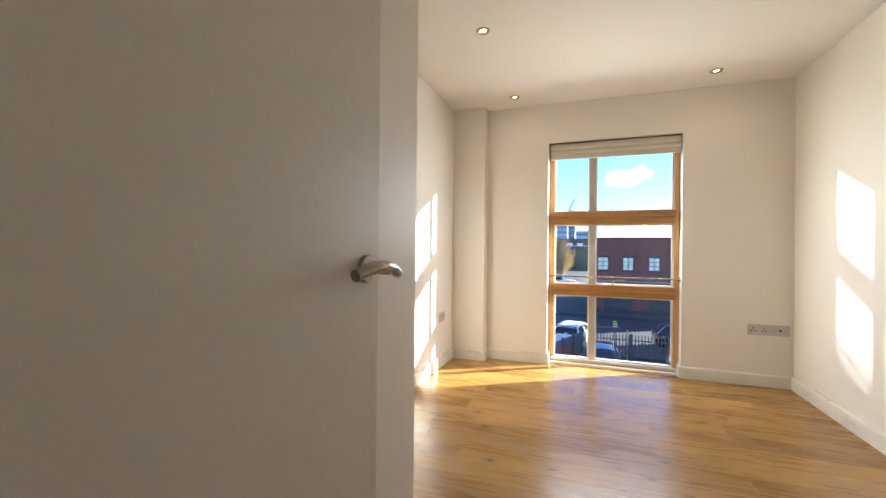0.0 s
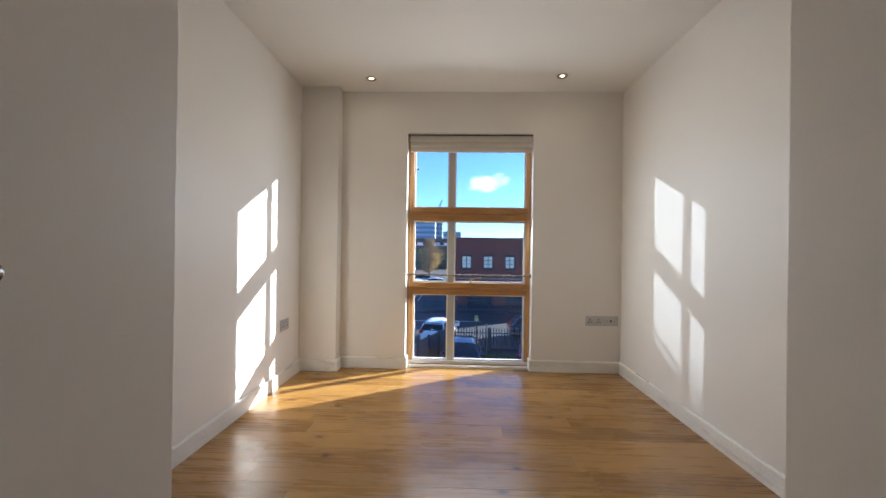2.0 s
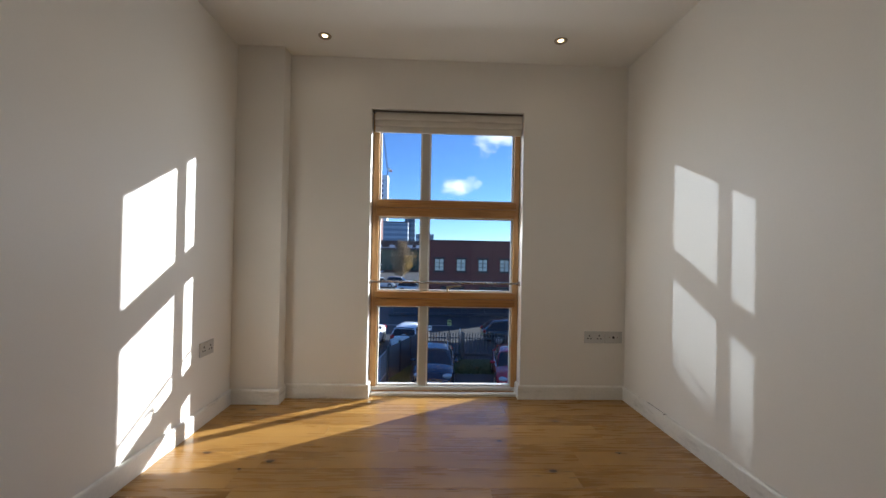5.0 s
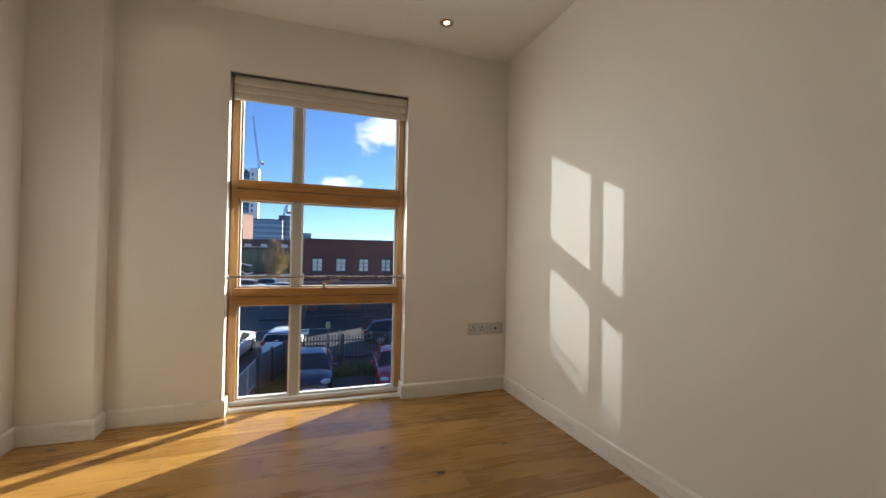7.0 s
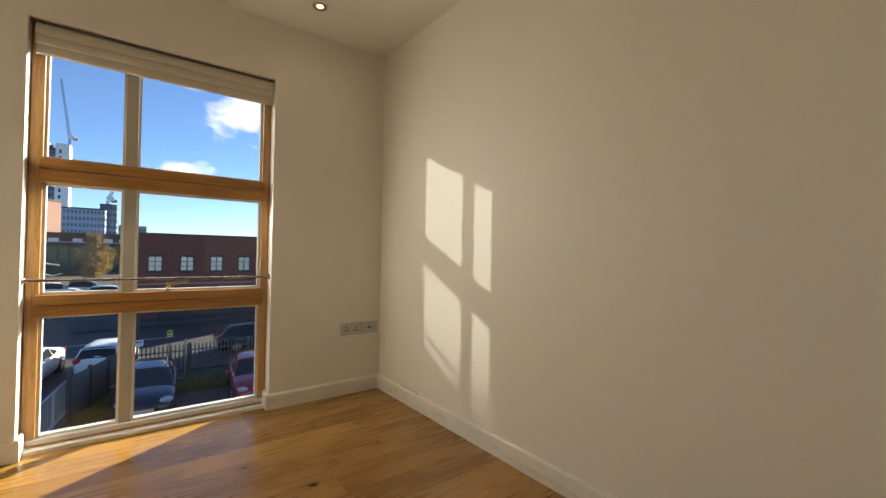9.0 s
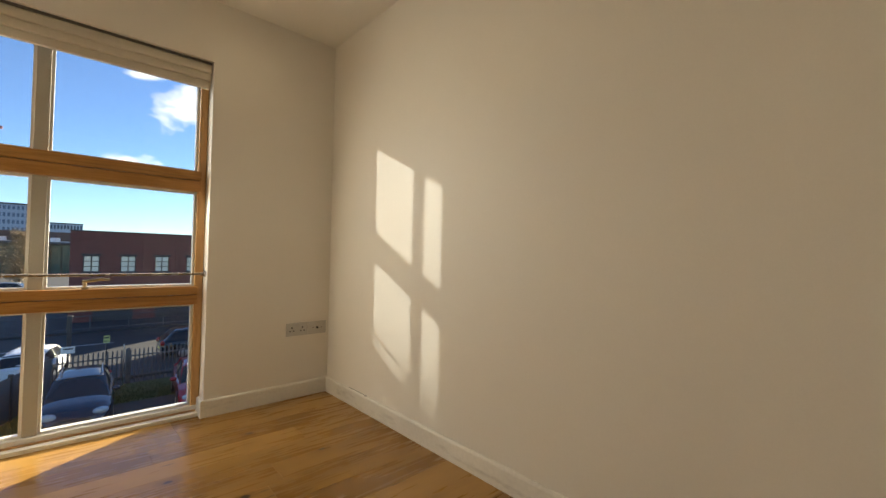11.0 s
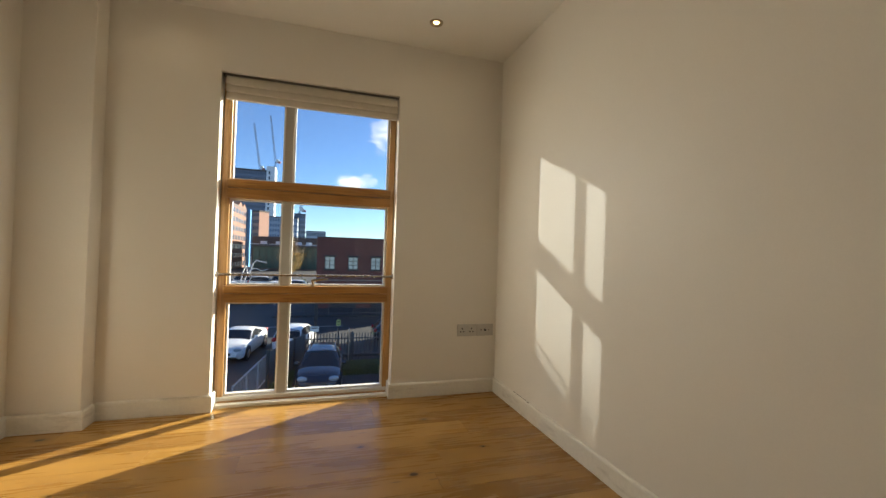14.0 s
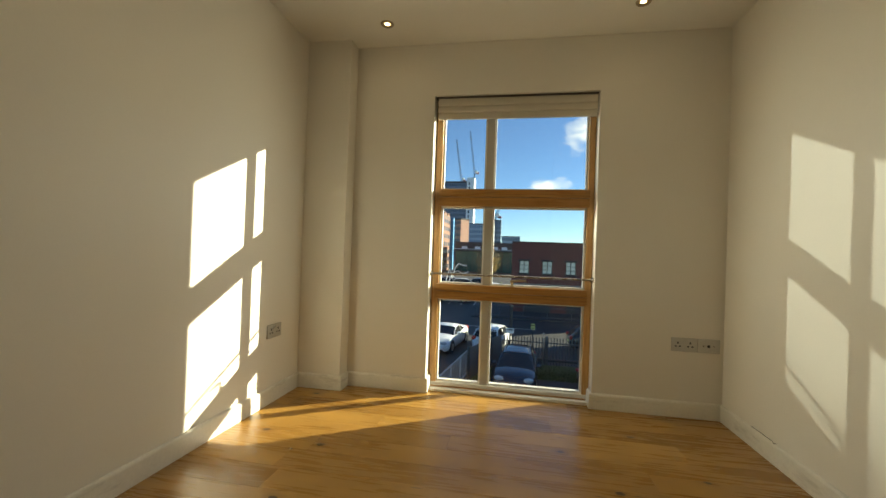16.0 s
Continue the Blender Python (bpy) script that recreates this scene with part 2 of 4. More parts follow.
    colour = blend(knot, colour, (0.030, 0.012, 0.006))
    dist2, kept2, _ = cells((6.0, 34.0, 1.0), 0.018)
    colour = blend(op("MULTIPLY", ramp(op("ADD", dist2, ragged), 0.06, 0.22, 0.75, 0.0), kept2), colour, (0.075, 0.030, 0.010))
    l.new(colour, b.inputs["Base Color"])
    l.new(ramp(op("ADD", grain, broad), 0.6, 1.4, 0.22, 0.36), b.inputs["Roughness"])
    b.inputs["Specular IOR Level"].default_value = 0.42
    bp = n.new("ShaderNodeBump")
    bp.inputs["Strength"].default_value, bp.inputs["Distance"].default_value = 0.10, 0.001
    l.new(op("MULTIPLY_ADD", knot, -1.0, op("ADD", grain, pores)), bp.inputs["Height"])
    l.new(bp.outputs[0], b.inputs["Normal"])
    return mat


def pane_glass(name, tint=(1, 1, 1), gloss=0.05):
    mat, n, l, b = nodes_of(name)
    n.remove(b)
    out = n["Material Output"]
    clear, shine, mix = n.new("ShaderNodeBsdfTransparent"), n.new("ShaderNodeBsdfGlossy"), n.new("ShaderNodeMixShader")
    clear.inputs[0].default_value = (*tint, 1)
    shine.inputs["Roughness"].default_value = 0.02
    mix.inputs[0].default_value = gloss
    l.new(clear.outputs[0], mix.inputs[1])
    l.new(shine.outputs[0], mix.inputs[2])
    l.new(mix.outputs[0], out.inputs["Surface"])
    return mat


M_WALL = plain("wall_paint", (0.80, 0.758, 0.69), 0.5, vary=0.02, scale=1.6, bump=0.12, bump_scale=180)
M_CEIL = plain("ceiling_paint", (0.79, 0.755, 0.695), 0.7, vary=0.02, scale=1.2, bump=0.1, bump_scale=150)
M_TRIM = plain("trim_gloss", (0.78, 0.75, 0.685), 0.32, vary=0.07, scale=5, bump=0.05, bump_scale=60)
M_SKIRT = plain("skirting_gloss", (0.78, 0.75, 0.685), 0.32, vary=0.07, scale=5, bump=0.05, bump_scale=60)
scuff(M_SKIRT)
M_DOOR = plain("door_paint", (0.68, 0.645, 0.585), 0.38, vary=0.045, scale=2.5, bump=0.06, bump_scale=70)
M_OAK = oak("oak_floor")
M_GAP = plain("floor_gap", (0.10, 0.05, 0.02), 0.9)
M_PINE = wood("pine_frame", (0.16, 0.062, 0.015), (0.385, 0.185, 0.052), (0.49, 0.26, 0.085), along=(1.2, 22, 22), rough=0.34, coat=0.2, random=0.3)
M_PINE_UP = wood("pine_jamb", (0.26, 0.125, 0.038), (0.48, 0.265, 0.095), (0.60, 0.36, 0.15), along=(22, 22, 1.2), rough=0.34, coat=0.2, random=0.3)
M_UPVC = plain("white_aluminium", (0.70, 0.69, 0.66), 0.35, vary=0.04)
M_MULL = plain("grey_mullion", (0.40, 0.38, 0.33), 0.45, vary=0.05)
M_GLASS = pane_glass("window_glass", (0.975, 0.985, 0.985), 0.03)
M_CHROME = plain("satin_nickel", (0.30, 0.27, 0.24), 0.27, metal=1.0, vary=0.05, scale=20, bump=0.05, bump_scale=300)
M_BRASS = plain("pale_brass", (0.55, 0.44, 0.28), 0.3, metal=1.0, vary=0.08)
M_SOCKET = plain("brushed_plate", (0.52, 0.50, 0.47), 0.36, metal=0.45, vary=0.05, scale=30)
M_DARK = plain("dark_plastic", (0.015, 0.015, 0.015), 0.5)
M_BLIND = plain("blind_cloth", (0.60, 0.545, 0.46), 0.85, vary=0.06, scale=12, bump=0.4, bump_scale=500)
M_RIMRING = plain("dull_brass_rim", (0.42, 0.35, 0.25), 0.32, metal=1.0, vary=0.1, scale=40)
M_BULB = plain("lamp_glass", (1.0, 0.72, 0.38), 0.3, emit=2.6)

# ---- building helpers ----


def box(bm, lo, hi, bevel=0.0, m=None):
    """A box between two corners, with its edges rounded where asked."""
    size = [hi[k] - lo[k] for k in range(3)]
    mat = Matrix.Translation([(hi[k] + lo[k]) / 2 for k in range(3)]) @ Matrix.Diagonal((*size, 1))
    made = bmesh.ops.create_cube(bm, size=1, matrix=(m or Matrix()) @ mat)
    if bevel:
        edges = list({e for v in made["verts"] for e in v.link_edges})
        bmesh.ops.bevel(bm, geom=edges, offset=bevel, segments=2, profile=0.6, affect="EDGES")
    return bm


def tube(bm, a, b, r, r2=None, seg=16, caps=True):
    a, b = Vector(a), Vector(b)
    m = Matrix.Translation((a + b) / 2) @ (b - a).to_track_quat("Z", "Y").to_matrix().to_4x4()
    bmesh.ops.create_cone(bm, cap_ends=caps, segments=seg, radius1=r, radius2=r if r2 is None else r2, depth=(b - a).length, matrix=m)
    return bm


def sweep(bm, path, radii, seg=14):
    """A round bar along a path, with its own radius at each point."""
    rings = []
    for k, p in enumerate(path):
        p = Vector(p)
        ahead = Vector(path[min(k + 1, len(path) - 1)]) - Vector(path[max(k - 1, 0)])
        q = ahead.to_track_quat("Z", "Y")
        rings.append([bm.verts.new(p + q @ Vector((radii[k] * math.cos(a), radii[k] * math.sin(a), 0))) for a in [2 * math.pi * s / seg for s in range(seg)]])
    for r0, r1 in zip(rings, rings[1:]):
        for s in range(seg):
            bm.faces.new((r0[s], r0[(s + 1) % seg], r1[(s + 1) % seg], r1[s]))
    bm.faces.new(rings[0][::-1])
    bm.faces.new(rings[-1])
    return bm


def lathe(bm, profile, m=None, seg=28):
    """A turned shape: (radius, height) from below to above."""
    m = m or Matrix()
    rings = [[bm.verts.new(m @ Vector((r * math.cos(a), r * math.sin(a), z))) for a in [2 * math.pi * s / seg for s in range(seg)]] for r, z in profile]
    for r0, r1 in zip(rings, rings[1:]):
        for s in range(seg):
            bm.faces.new((r0[s], r0[(s + 1) % seg], r1[(s + 1) % seg], r1[s]))
    return bm


def prism(bm, outline, a, b, m=None):
    """An outline of (u, v) extruded from a to b: u, v become y, z and the extrusion runs along x, before m."""
    m = m or Matrix()
    first = [bm.verts.new(m @ Vector((a, u, v))) for u, v in outline]
    last = [bm.verts.new(m @ Vector((b, u, v))) for u, v in outline]
    k = len(outline)
    bm.faces.new(first[::-1])
    bm.faces.new(last)
    for s in range(k):
        bm.faces.new((first[s], first[(s + 1) % k], last[(s + 1) % k], last[s]))
    return bm


def mesh_of(name, bm, material, smooth=False):
    bmesh.ops.recalc_face_normals(bm, faces=bm.faces)
    data = bpy.data.meshes.new(name)
    bm.to_mesh(data)
    bm.free()
    data.materials.append(material)
    if smooth:
        data.shade_smooth()
        data.set_sharp_from_angle(angle=radians(40))
    return data


def part(name, bm, material, parent=None, label="", smooth=False):
    ob = new(name, mesh_of(name, bm, material, smooth))
    ob.parent = parent
    if label:
        ob["label"] = label
    return ob


def thing(name, label, category, at=(0, 0, 0), turn=0.0, group="", kind=""):
    ob = new(name)
    ob.empty_display_size = 0.1
    ob.matrix_world = pose(*at, 0, 0, turn)
    return tagged(ob, label, category, group, kind)


def structure(name, bm, material, label, category):
    return tagged(part(name, bm, material), label, category, kind="structure")


B = bmesh.new

# ---- structure of the room ----
T = 0.14
bm = B()
# left pier's extra depth outside is added to narrow the sun glint
box(bm, (XL - T, YN, -0.15), (WL, WD + 0.088, H + 0.2))
box(bm, (WR, YN, -0.15), (XR + T, WD, H + 0.2))
box(bm, (WL, YN, WT), (WR, WD, H + 0.2))
box(bm, (WL, YN + 0.01, -0.15), (WR, WD, -0.004))
structure("wall_north", bm, M_WALL, "off-white plastered window wall with a tall opening", "wall")
structure("wall_west", box(B(), (XL - T, YS - T, -0.15), (XL, YN, H + 0.2)), M_WALL, "off-white painted plaster side wall", "wall")
structure("wall_east", box(B(), (XR, YS - T, -0.15), (XR + T, YN, H + 0.2)), M_WALL, "off-white painted plaster side wall", "wall")
structure("wall_south_1", box(B(), (XL, YS - T, -0.15), (PL - 0.12, YS, H + 0.2)), M_WALL, "off-white painted wall beside the entrance passage", "wall")
structure("wall_south_2", box(B(), (PR + 0.12, YS - T, -0.15), (XR, YS, H + 0.2)), M_WALL, "off-white painted wall beside the entrance passage", "wall")
structure("wall_passage_1", box(B(), (PL - 0.12, -0.1, -0.15), (PL, YS, H + 0.2), 0.004), M_WALL, "off-white painted wall of the entrance passage", "wall")
structure("wall_passage_2", box(B(), (PR, -0.1, -0.15), (PR + 0.12, YS, H + 0.2), 0.004), M_WALL, "off-white painted wall of the entrance passage", "wall")
bm = B()
DL, DR = -0.50, 0.32
box(bm, (-1.3, -0.2, -0.15), (DL, -0.1, H + 0.2))
box(bm, (DR, -0.2, -0.15), (1.3, -0.1, H + 0.2))
box(bm, (DL, -0.2, 2.06), (DR, -0.1, H + 0.2))
structure("wall_door", bm, M_WALL, "off-white painted wall round the doorway", "wall")
structure("wall_hall_west", box(B(), (-1.42, -1.6, -0.15), (-1.3, -0.1, H + 0.2)), M_WALL, "off-white painted hall wall", "wall")
structure("wall_hall_east", box(B(), (1.3, -1.6, -0.15), (1.42, -0.1, H + 0.2)), M_WALL, "off-white painted hall wall", "wall")
structure("wall_hall_south", box(B(), (-1.42, -1.72, -0.15), (1.42, -1.6, H + 0.2)), M_WALL, "off-white painted hall wall", "wall")
CX, CY = -1.045, 3.875
structure("column", box(B(), (XL - 0.01, CY, -0.1), (CX, YN + 0.01, H + 0.1), 0.004), M_WALL, "off-white boxed-in column in the room corner", "column")

# ceiling with round holes for the lights
LIGHTS = [(-0.735, 3.715), (0.802, 3.665), (-0.73, 2.55), (0.80, 2.50)]


def ceiling():
    bm = B()
    box(bm, (XL - T, -1.75, H), (XR + T, WD, H + 0.14))
    ob = part("ceiling", bm, M_CEIL)
    return tagged(ob, "off-white painted flat ceiling with recessed lights", "ceiling", kind="structure")


ceiling()

# skirting boards: chamfered top, one length a wall
SK, SH = 0.018, 0.101


def skirting(a, b, side):
    """From a to b along the wall; side: the way into the room."""
    a, b, side = Vector((*a, 0)), Vector((*b, 0)), Vector((*side, 0))
    run = b - a
    m = Matrix((run.normalized().to_4d(), side.to_4d(), (0, 0, 1, 0), (0, 0, 0, 1))).transposed()
    m.translation = a
    bm = prism(B(), [(0, 0.001), (SK, 0.001), (SK, SH - 0.012), (SK - 0.003, SH - 0.004), (SK - 0.008, SH), (0.004, SH), (0.003, SH - 0.006), (0, SH - 0.006)], 0, run.length, m)
    return structure("baseboard", bm, M_SKIRT, "white gloss-painted skirting board along the wall", "skirting board")


skirting((XL, YS), (XL, CY), (1, 0))
skirting((XL + SK, CY), (CX + SK, CY), (0, -1))
skirting((CX, CY), (CX, YN - SK), (1, 0))
skirting((CX + SK, YN), (WL, YN), (0, -1))
skirting((WL, YN - SK), (WL, YN + 0.09), (1, 0))
skirting((WR, YN + 0.09), (WR, YN - SK), (-1, 0))
skirting((WR, YN), (XR - SK, YN), (0, -1))
east_board = skirting((XR, YN), (XR, YS), (-1, 0))
crack = B()
box(crack, (XR - 0.0055, 3.50, SH - 0.004), (XR - 0.001, 3.68, SH + 0.0006))
box(crack, (XR - 0.0125, 3.468, SH - 0.006), (XR - 0.001, 3.482, SH + 0.0008))
part("crack", crack, plain("open_joint", (0.16, 0.14, 0.12), 0.9), east_board, "dark open joint along the board's top")
skirting((XL + SK, YS), (PL, YS), (0, 1))
skirting((PR, YS), (XR - SK, YS), (0, 1))
skirting((PL, -0.08), (PL, YS), (1, 0))
skirting((PR, -0.08), (PR, YS), (-1, 0))

# oak boards laid across the room
floor = structure("floor", box(B(), (XL - 0.02, -1.7, -0.12), (XR + 0.02, YN + 0.09, -0.012)), M_GAP, "oiled oak floor of wide knotty boards", "floor")


def plank_mesh(length, width):
    bm = B()
    box(bm, (0, 0, -0.012), (length, width, 0))
    top = [e for e in bm.edges if all(v.co.z > -0.001 for v in e.verts)]
    bmesh.ops.bevel(bm, geom=top, offset=0.0006, segments=1, affect="EDGES")
    return mesh_of("plank", bm, M_OAK)


PW, PLEN = 0.165, 1.6
full = plank_mesh(PLEN - 0.0004, PW - 0.0004)
row, y = 0, 2.725 - 27 * PW
rng = random.Random(7)
CUTS = {26: (-0.20,), 27: (-0.87, 0.262), 29: (0.76,), 32: (0.36,)}
while y < YN + 0.09 - 0.02:
    lo, hi = XL - 0.02, XR + 0.02
    start = rng.uniform(-1.2, 0.4)
    cuts = CUTS.get(row, (start,))
    ends = [x for x in (cuts[0] - 2 * PLEN, cuts[0] - PLEN, *cuts, cuts[-1] + PLEN, cuts[-1] + 2 * PLEN) if lo + 0.05 < x < hi - 0.05]
    for a, b2 in zip([lo] + ends, ends + [hi]):
        wide = min(PW, YN + 0.09 - y)
        ob = new("plank", full if abs(b2 - a - PLEN) < 0.002 and wide == PW else plank_mesh(b2 - a - 0.0004, wide - 0.0004))
        ob.parent = floor
        ob.location = (a, y, 0)
    y += PW
    row += 1

# ---- the window ----
F0, F1 = YN + 0.095, YN + 0.165                        # frame, front and back
window = thing("window_1", "tall pine-framed window of six panes with grey mullion", "window", kind="structure")
JL, JR = WL + 0.052, WR - 0.045                        # inner edges of the jambs
MX0, MX1 = -0.092, -0.038                              # mullion
U0, U1, L0, L1 = 1.318, 1.437, 0.652, 0.758            # transoms
part("window_frame", box(B(), (WL + 0.002, F0, 0.022), (JL, F1, WT - 0.002), 0.004), M_PINE_UP, window, "pine window jamb")
part("window_frame", box(B(), (JR, F0, 0.022), (WR - 0.002, F1, WT - 0.002), 0.004), M_PINE_UP, window, "pine window jamb")
part("window_head", box(B(), (JL, F0 + 0.004, 1.99), (JR, F1, WT - 0.002), 0.004), M_PINE, window)
for z0, z1 in ((U0, U1), (L0, L1)):
    mid = z0 + (z1 - z0) * 0.52
    part("transom", box(B(), (JL - 0.012, F0 - 0.030, mid + 0.0035), (JR + 0.012, F1 - 0.004, z1), 0.003), M_PINE, window, "pine upper transom rail")
    part("transom", box(B(), (JL - 0.012, F0 - 0.022, z0), (JR + 0.012, F1 - 0.008, mid), 0.003), M_PINE, window, "pine lower transom rail")
rows = [(0.052, L0), (L1, U0), (U1, 1.99)]
for z0, z1 in rows:
    part("mullion", box(B(), (MX0, F0 + 0.012, z0), (MX1, F1 - 0.004, z1), 0.003), M_MULL, window, "grey mullion")
    for x0, x1 in ((JL, MX0), (MX1, JR)):
        bm = B()
        w = 0.012
        ya, yb = F0 + 0.022, F1 - 0.012
        box(bm, (x0, ya, z0), (x0 + w, yb, z1))
        box(bm, (x1 - w, ya, z0), (x1, yb, z1))
        box(bm, (x0 + w, ya, z0), (x1 - w, yb, z0 + w))
        box(bm, (x0 + w, ya, z1 - w), (x1 - w, yb, z1))
        part("sash_bead", bm, M_UPVC, window, "white sash bead")
        part("window_pane", box(B(), (x0 + w, F0 + 0.040, z0 + w), (x1 - w, F0 + 0.046, z1 - w)), M_GLASS, window, "clear glass pane")
part("window_sill", box(B(), (WL + 0.019, YN + 0.035, 0.0), (WR - 0.019, F0, 0.022), 0.004), M_TRIM, window, "white painted threshold board")
part("bottom_rail", box(B(), (JL - 0.04, F0 - 0.004, 0.022), (JR + 0.03, F1, 0.052), 0.004), M_UPVC, window, "white bottom rail")
part("sill_bead", box(B(), (JL - 0.03, F0 - 0.022, 0.022), (JR + 0.02, F0 - 0.005, 0.029), 0.002), M_PINE, window, "pine bead along the bottom rail")
hb = B()
box(hb, (0.10, F0 - 0.036, L1 + 0.001), (0.128, F0 - 0.010, L1 + 0.014), 0.002)
tube(hb, (0.114, F0 - 0.024, L1 + 0.012), (0.114, F0 - 0.030, L1 + 0.042), 0.008)
sweep(hb, [(0.104, F0 - 0.032, L1 + 0.040), (0.13, F0 - 0.036, L1 + 0.044), (0.17, F0 - 0.040, L1 + 0.050), (0.212, F0 - 0.042, L1 + 0.050)], [0.008, 0.0085, 0.0075, 0.006])
part("window_handle", hb, M_BRASS, window, "pale brass window lever", True)

rail = thing("guard_rail", "thin steel guard rail across the window above its transom", "rail")
part("bar", tube(B(), (WL + 0.006, F0 - 0.045, 0.832), (WR - 0.006, F0 - 0.045, 0.832), 0.0075), M_CHROME, rail, "", True)
for x, s in ((WL, 1), (WR, -1)):
    part("end_cap", lathe(B(), [(0.0, 0.0), (0.018, 0.0), (0.018, 0.006), (0.011, 0.012), (0.011, 0.024), (0.0, 0.024)], Matrix.Translation((x, F0 - 0.045, 0.832)) @ Matrix.Rotation(radians(90 * s), 4, "Y")), M_CHROME, rail, "", True)

blind = thing("window_blind", "beige fabric blind drawn up at the window head", "blind")
bl0, bl1 = WL + 0.022, WR - 0.008
part("head_rail", box(B(), (WL + 0.004, YN + 0.018, WT - 0.013), (WR - 0.004, YN + 0.070, WT - 0.002), 0.003), plain("dark_head_rail", (0.10, 0.085, 0.07), 0.6), blind, "dark head rail")


def fold(z0, z1, y, thick):
    """One soft fold of the cloth, sagging at its foot."""
    h = z1 - z0
    return prism(B(), [(y, z1), (y - 0.004, z1 - 0.1 * h), (y - thick * 0.7, z0 + 0.45 * h), (y - thick, z0 + 0.16 * h), (y - thick * 0.8, z0 + 0.03 * h), (y - thick * 0.3, z0), (y + 0.008, z0 + 0.02 * h), (y + 0.012, z1)], bl0, bl1)


part("cloth_fold", fold(1.930, 2.045, YN + 0.058, 0.016), M_BLIND, blind, "", True)
part("cloth_fold", fold(1.975, 2.055, YN + 0.044, 0.018), M_BLIND, blind, "", True)
part("cloth_fold", fold(2.018, 2.074, YN + 0.032, 0.012), M_BLIND, blind, "", True)

# ---- recessed lights ----
for k, (x, y) in enumerate(LIGHTS):
    d = thing("downlight", "small round recessed ceiling light with bright metal rim, lit", "ceiling light", (x, y, H), group="ceiling lights")
    part("rim", lathe(B(), [(0.018, 0.001), (0.019, -0.001), (0.028, -0.004), (0.033, -0.008), (0.038, -0.008), (0.042, -0.004), (0.043, 0.0)]), M_RIMRING, d, "satin metal rim", True)
    part("bulb", lathe(B(), [(0.0, -0.0035), (0.010, -0.0035), (0.016, -0.002), (0.018, -0.001)]), M_BULB, d, "glowing lamp glass", True)
    lamp("downlight_beam", "SPOT", 0.22, (1, 0.80, 0.58), pose(x, y, H - 0.02), spot_size=radians(150), spot_blend=0.9, shadow_soft_size=0.025)
# hall light added out of view, to brighten the door and the passage
hall = thing("downlight", "added round recessed hall ceiling light, unseen, lit", "ceiling light", (0.0, -0.8, H), group="ceiling lights")
part("rim", lathe(B(), [(0.018, 0.001), (0.019, -0.001), (0.028, -0.004), (0.033, -0.008), (0.038, -0.008), (0.042, -0.004), (0.043, 0.0)]), M_RIMRING, hall, "satin metal rim", True)
part("bulb", lathe(B(), [(0.0, -0.0035), (0.010, -0.0035), (0.016, -0.002), (0.018, -0.001)]), M_BULB, hall, "glowing lamp glass", True)
lamp("hall_beam", "SPOT", 1.35, (1, 0.80, 0.58), pose(0, -0.8, H - 0.02), spot_size=radians(150), spot_blend=0.9, shadow_soft_size=0.025)

# ---- sockets ----


def plate(name, label, at, turn, gangs, parent=None):
    """A metal wall plate in the x-z plane of its own space, facing -y. gangs: its width in metres and what it holds."""
    wide, kinds = gangs
    t = parent or thing(name, label, "socket", at, turn)
    part("plate", box(B(), (-wide / 2, -0.009, -0.043), (wide / 2, 0, 0.043), 0.003), M_SOCKET, t)
    for kind, x in kinds:
        if kind == "outlet":
            for dx, dz, w, h in ((0, 0.012, 0.008, 0.013), (-0.012, -0.010, 0.011, 0.008), (0.012, -0.010, 0.011, 0.008)):
                part("pin_hole", box(B(), (x + dx - w / 2, -0.0100, dz - h / 2), (x + dx + w / 2, -0.0085, dz + h / 2)), M_DARK, t)
        elif kind == "switch":
            part("rocker", box(B(), (x - 0.007, -0.0125, 0.012), (x + 0.007, -0.0085, 0.032), 0.001), M_SOCKET, t)
        elif kind == "aerial":
            part("aerial_port", tube(B(), (x, -0.012, 0), (x, -0.0085, 0), 0.009), M_DARK, t, "", True)
            for dx in (-0.030, 0.030):
                part("screw", tube(B(), (x + dx, -0.0105, 0), (x + dx, -0.0085, 0), 0.0045), M_CHROME, t, "", True)
    return t


two_gang = [("outlet", -0.036), ("outlet", 0.036), ("switch", -0.009), ("switch", 0.009)]
plate("wall_socket", "brushed metal double power socket on the plaster wall", (1.118 + 0.073, YN, 0.455), 0, (0.146, two_gang))
plate("aerial_socket", "brushed metal aerial outlet beside the power socket", (1.118 + 0.146 + 0.068, YN, 0.455), 0, (0.130, [("aerial", 0.0)]))
plate("wall_socket", "brushed metal double power socket low on the side wall", (XL, 3.565, 0.450), 90, (0.146, two_gang))

# ---- the door, open into the passage ----
door = thing("door_1", "white painted flush door standing open, satin lever handle", "door", kind="structure")
DX, DY0, DY1 = -0.481, 0.035, 0.797
part("door_leaf", box(B(), (DX - 0.040, DY0, 0.006), (DX, DY1, 2.0)), M_DOOR, door)
for z in (0.25, 1.05, 1.78):
    part("hinge", tube(B(), (DX - 0.004, DY0 - 0.006, z), (DX - 0.004, DY0 - 0.006, z + 0.1), 0.006), M_CHROME, door, "", True)
HZ, HY = 1.036, DY1 - 0.050
handle = part("door_handle", lathe(B(), [(0.0, 0.0), (0.0265, 0.0), (0.0265, 0.008), (0.0255, 0.010), (0.0, 0.010)], Matrix.Translation((DX, HY, HZ)) @ Matrix.Rotation(radians(90), 4, "Y")), M_CHROME, door, "satin nickel rose", True)
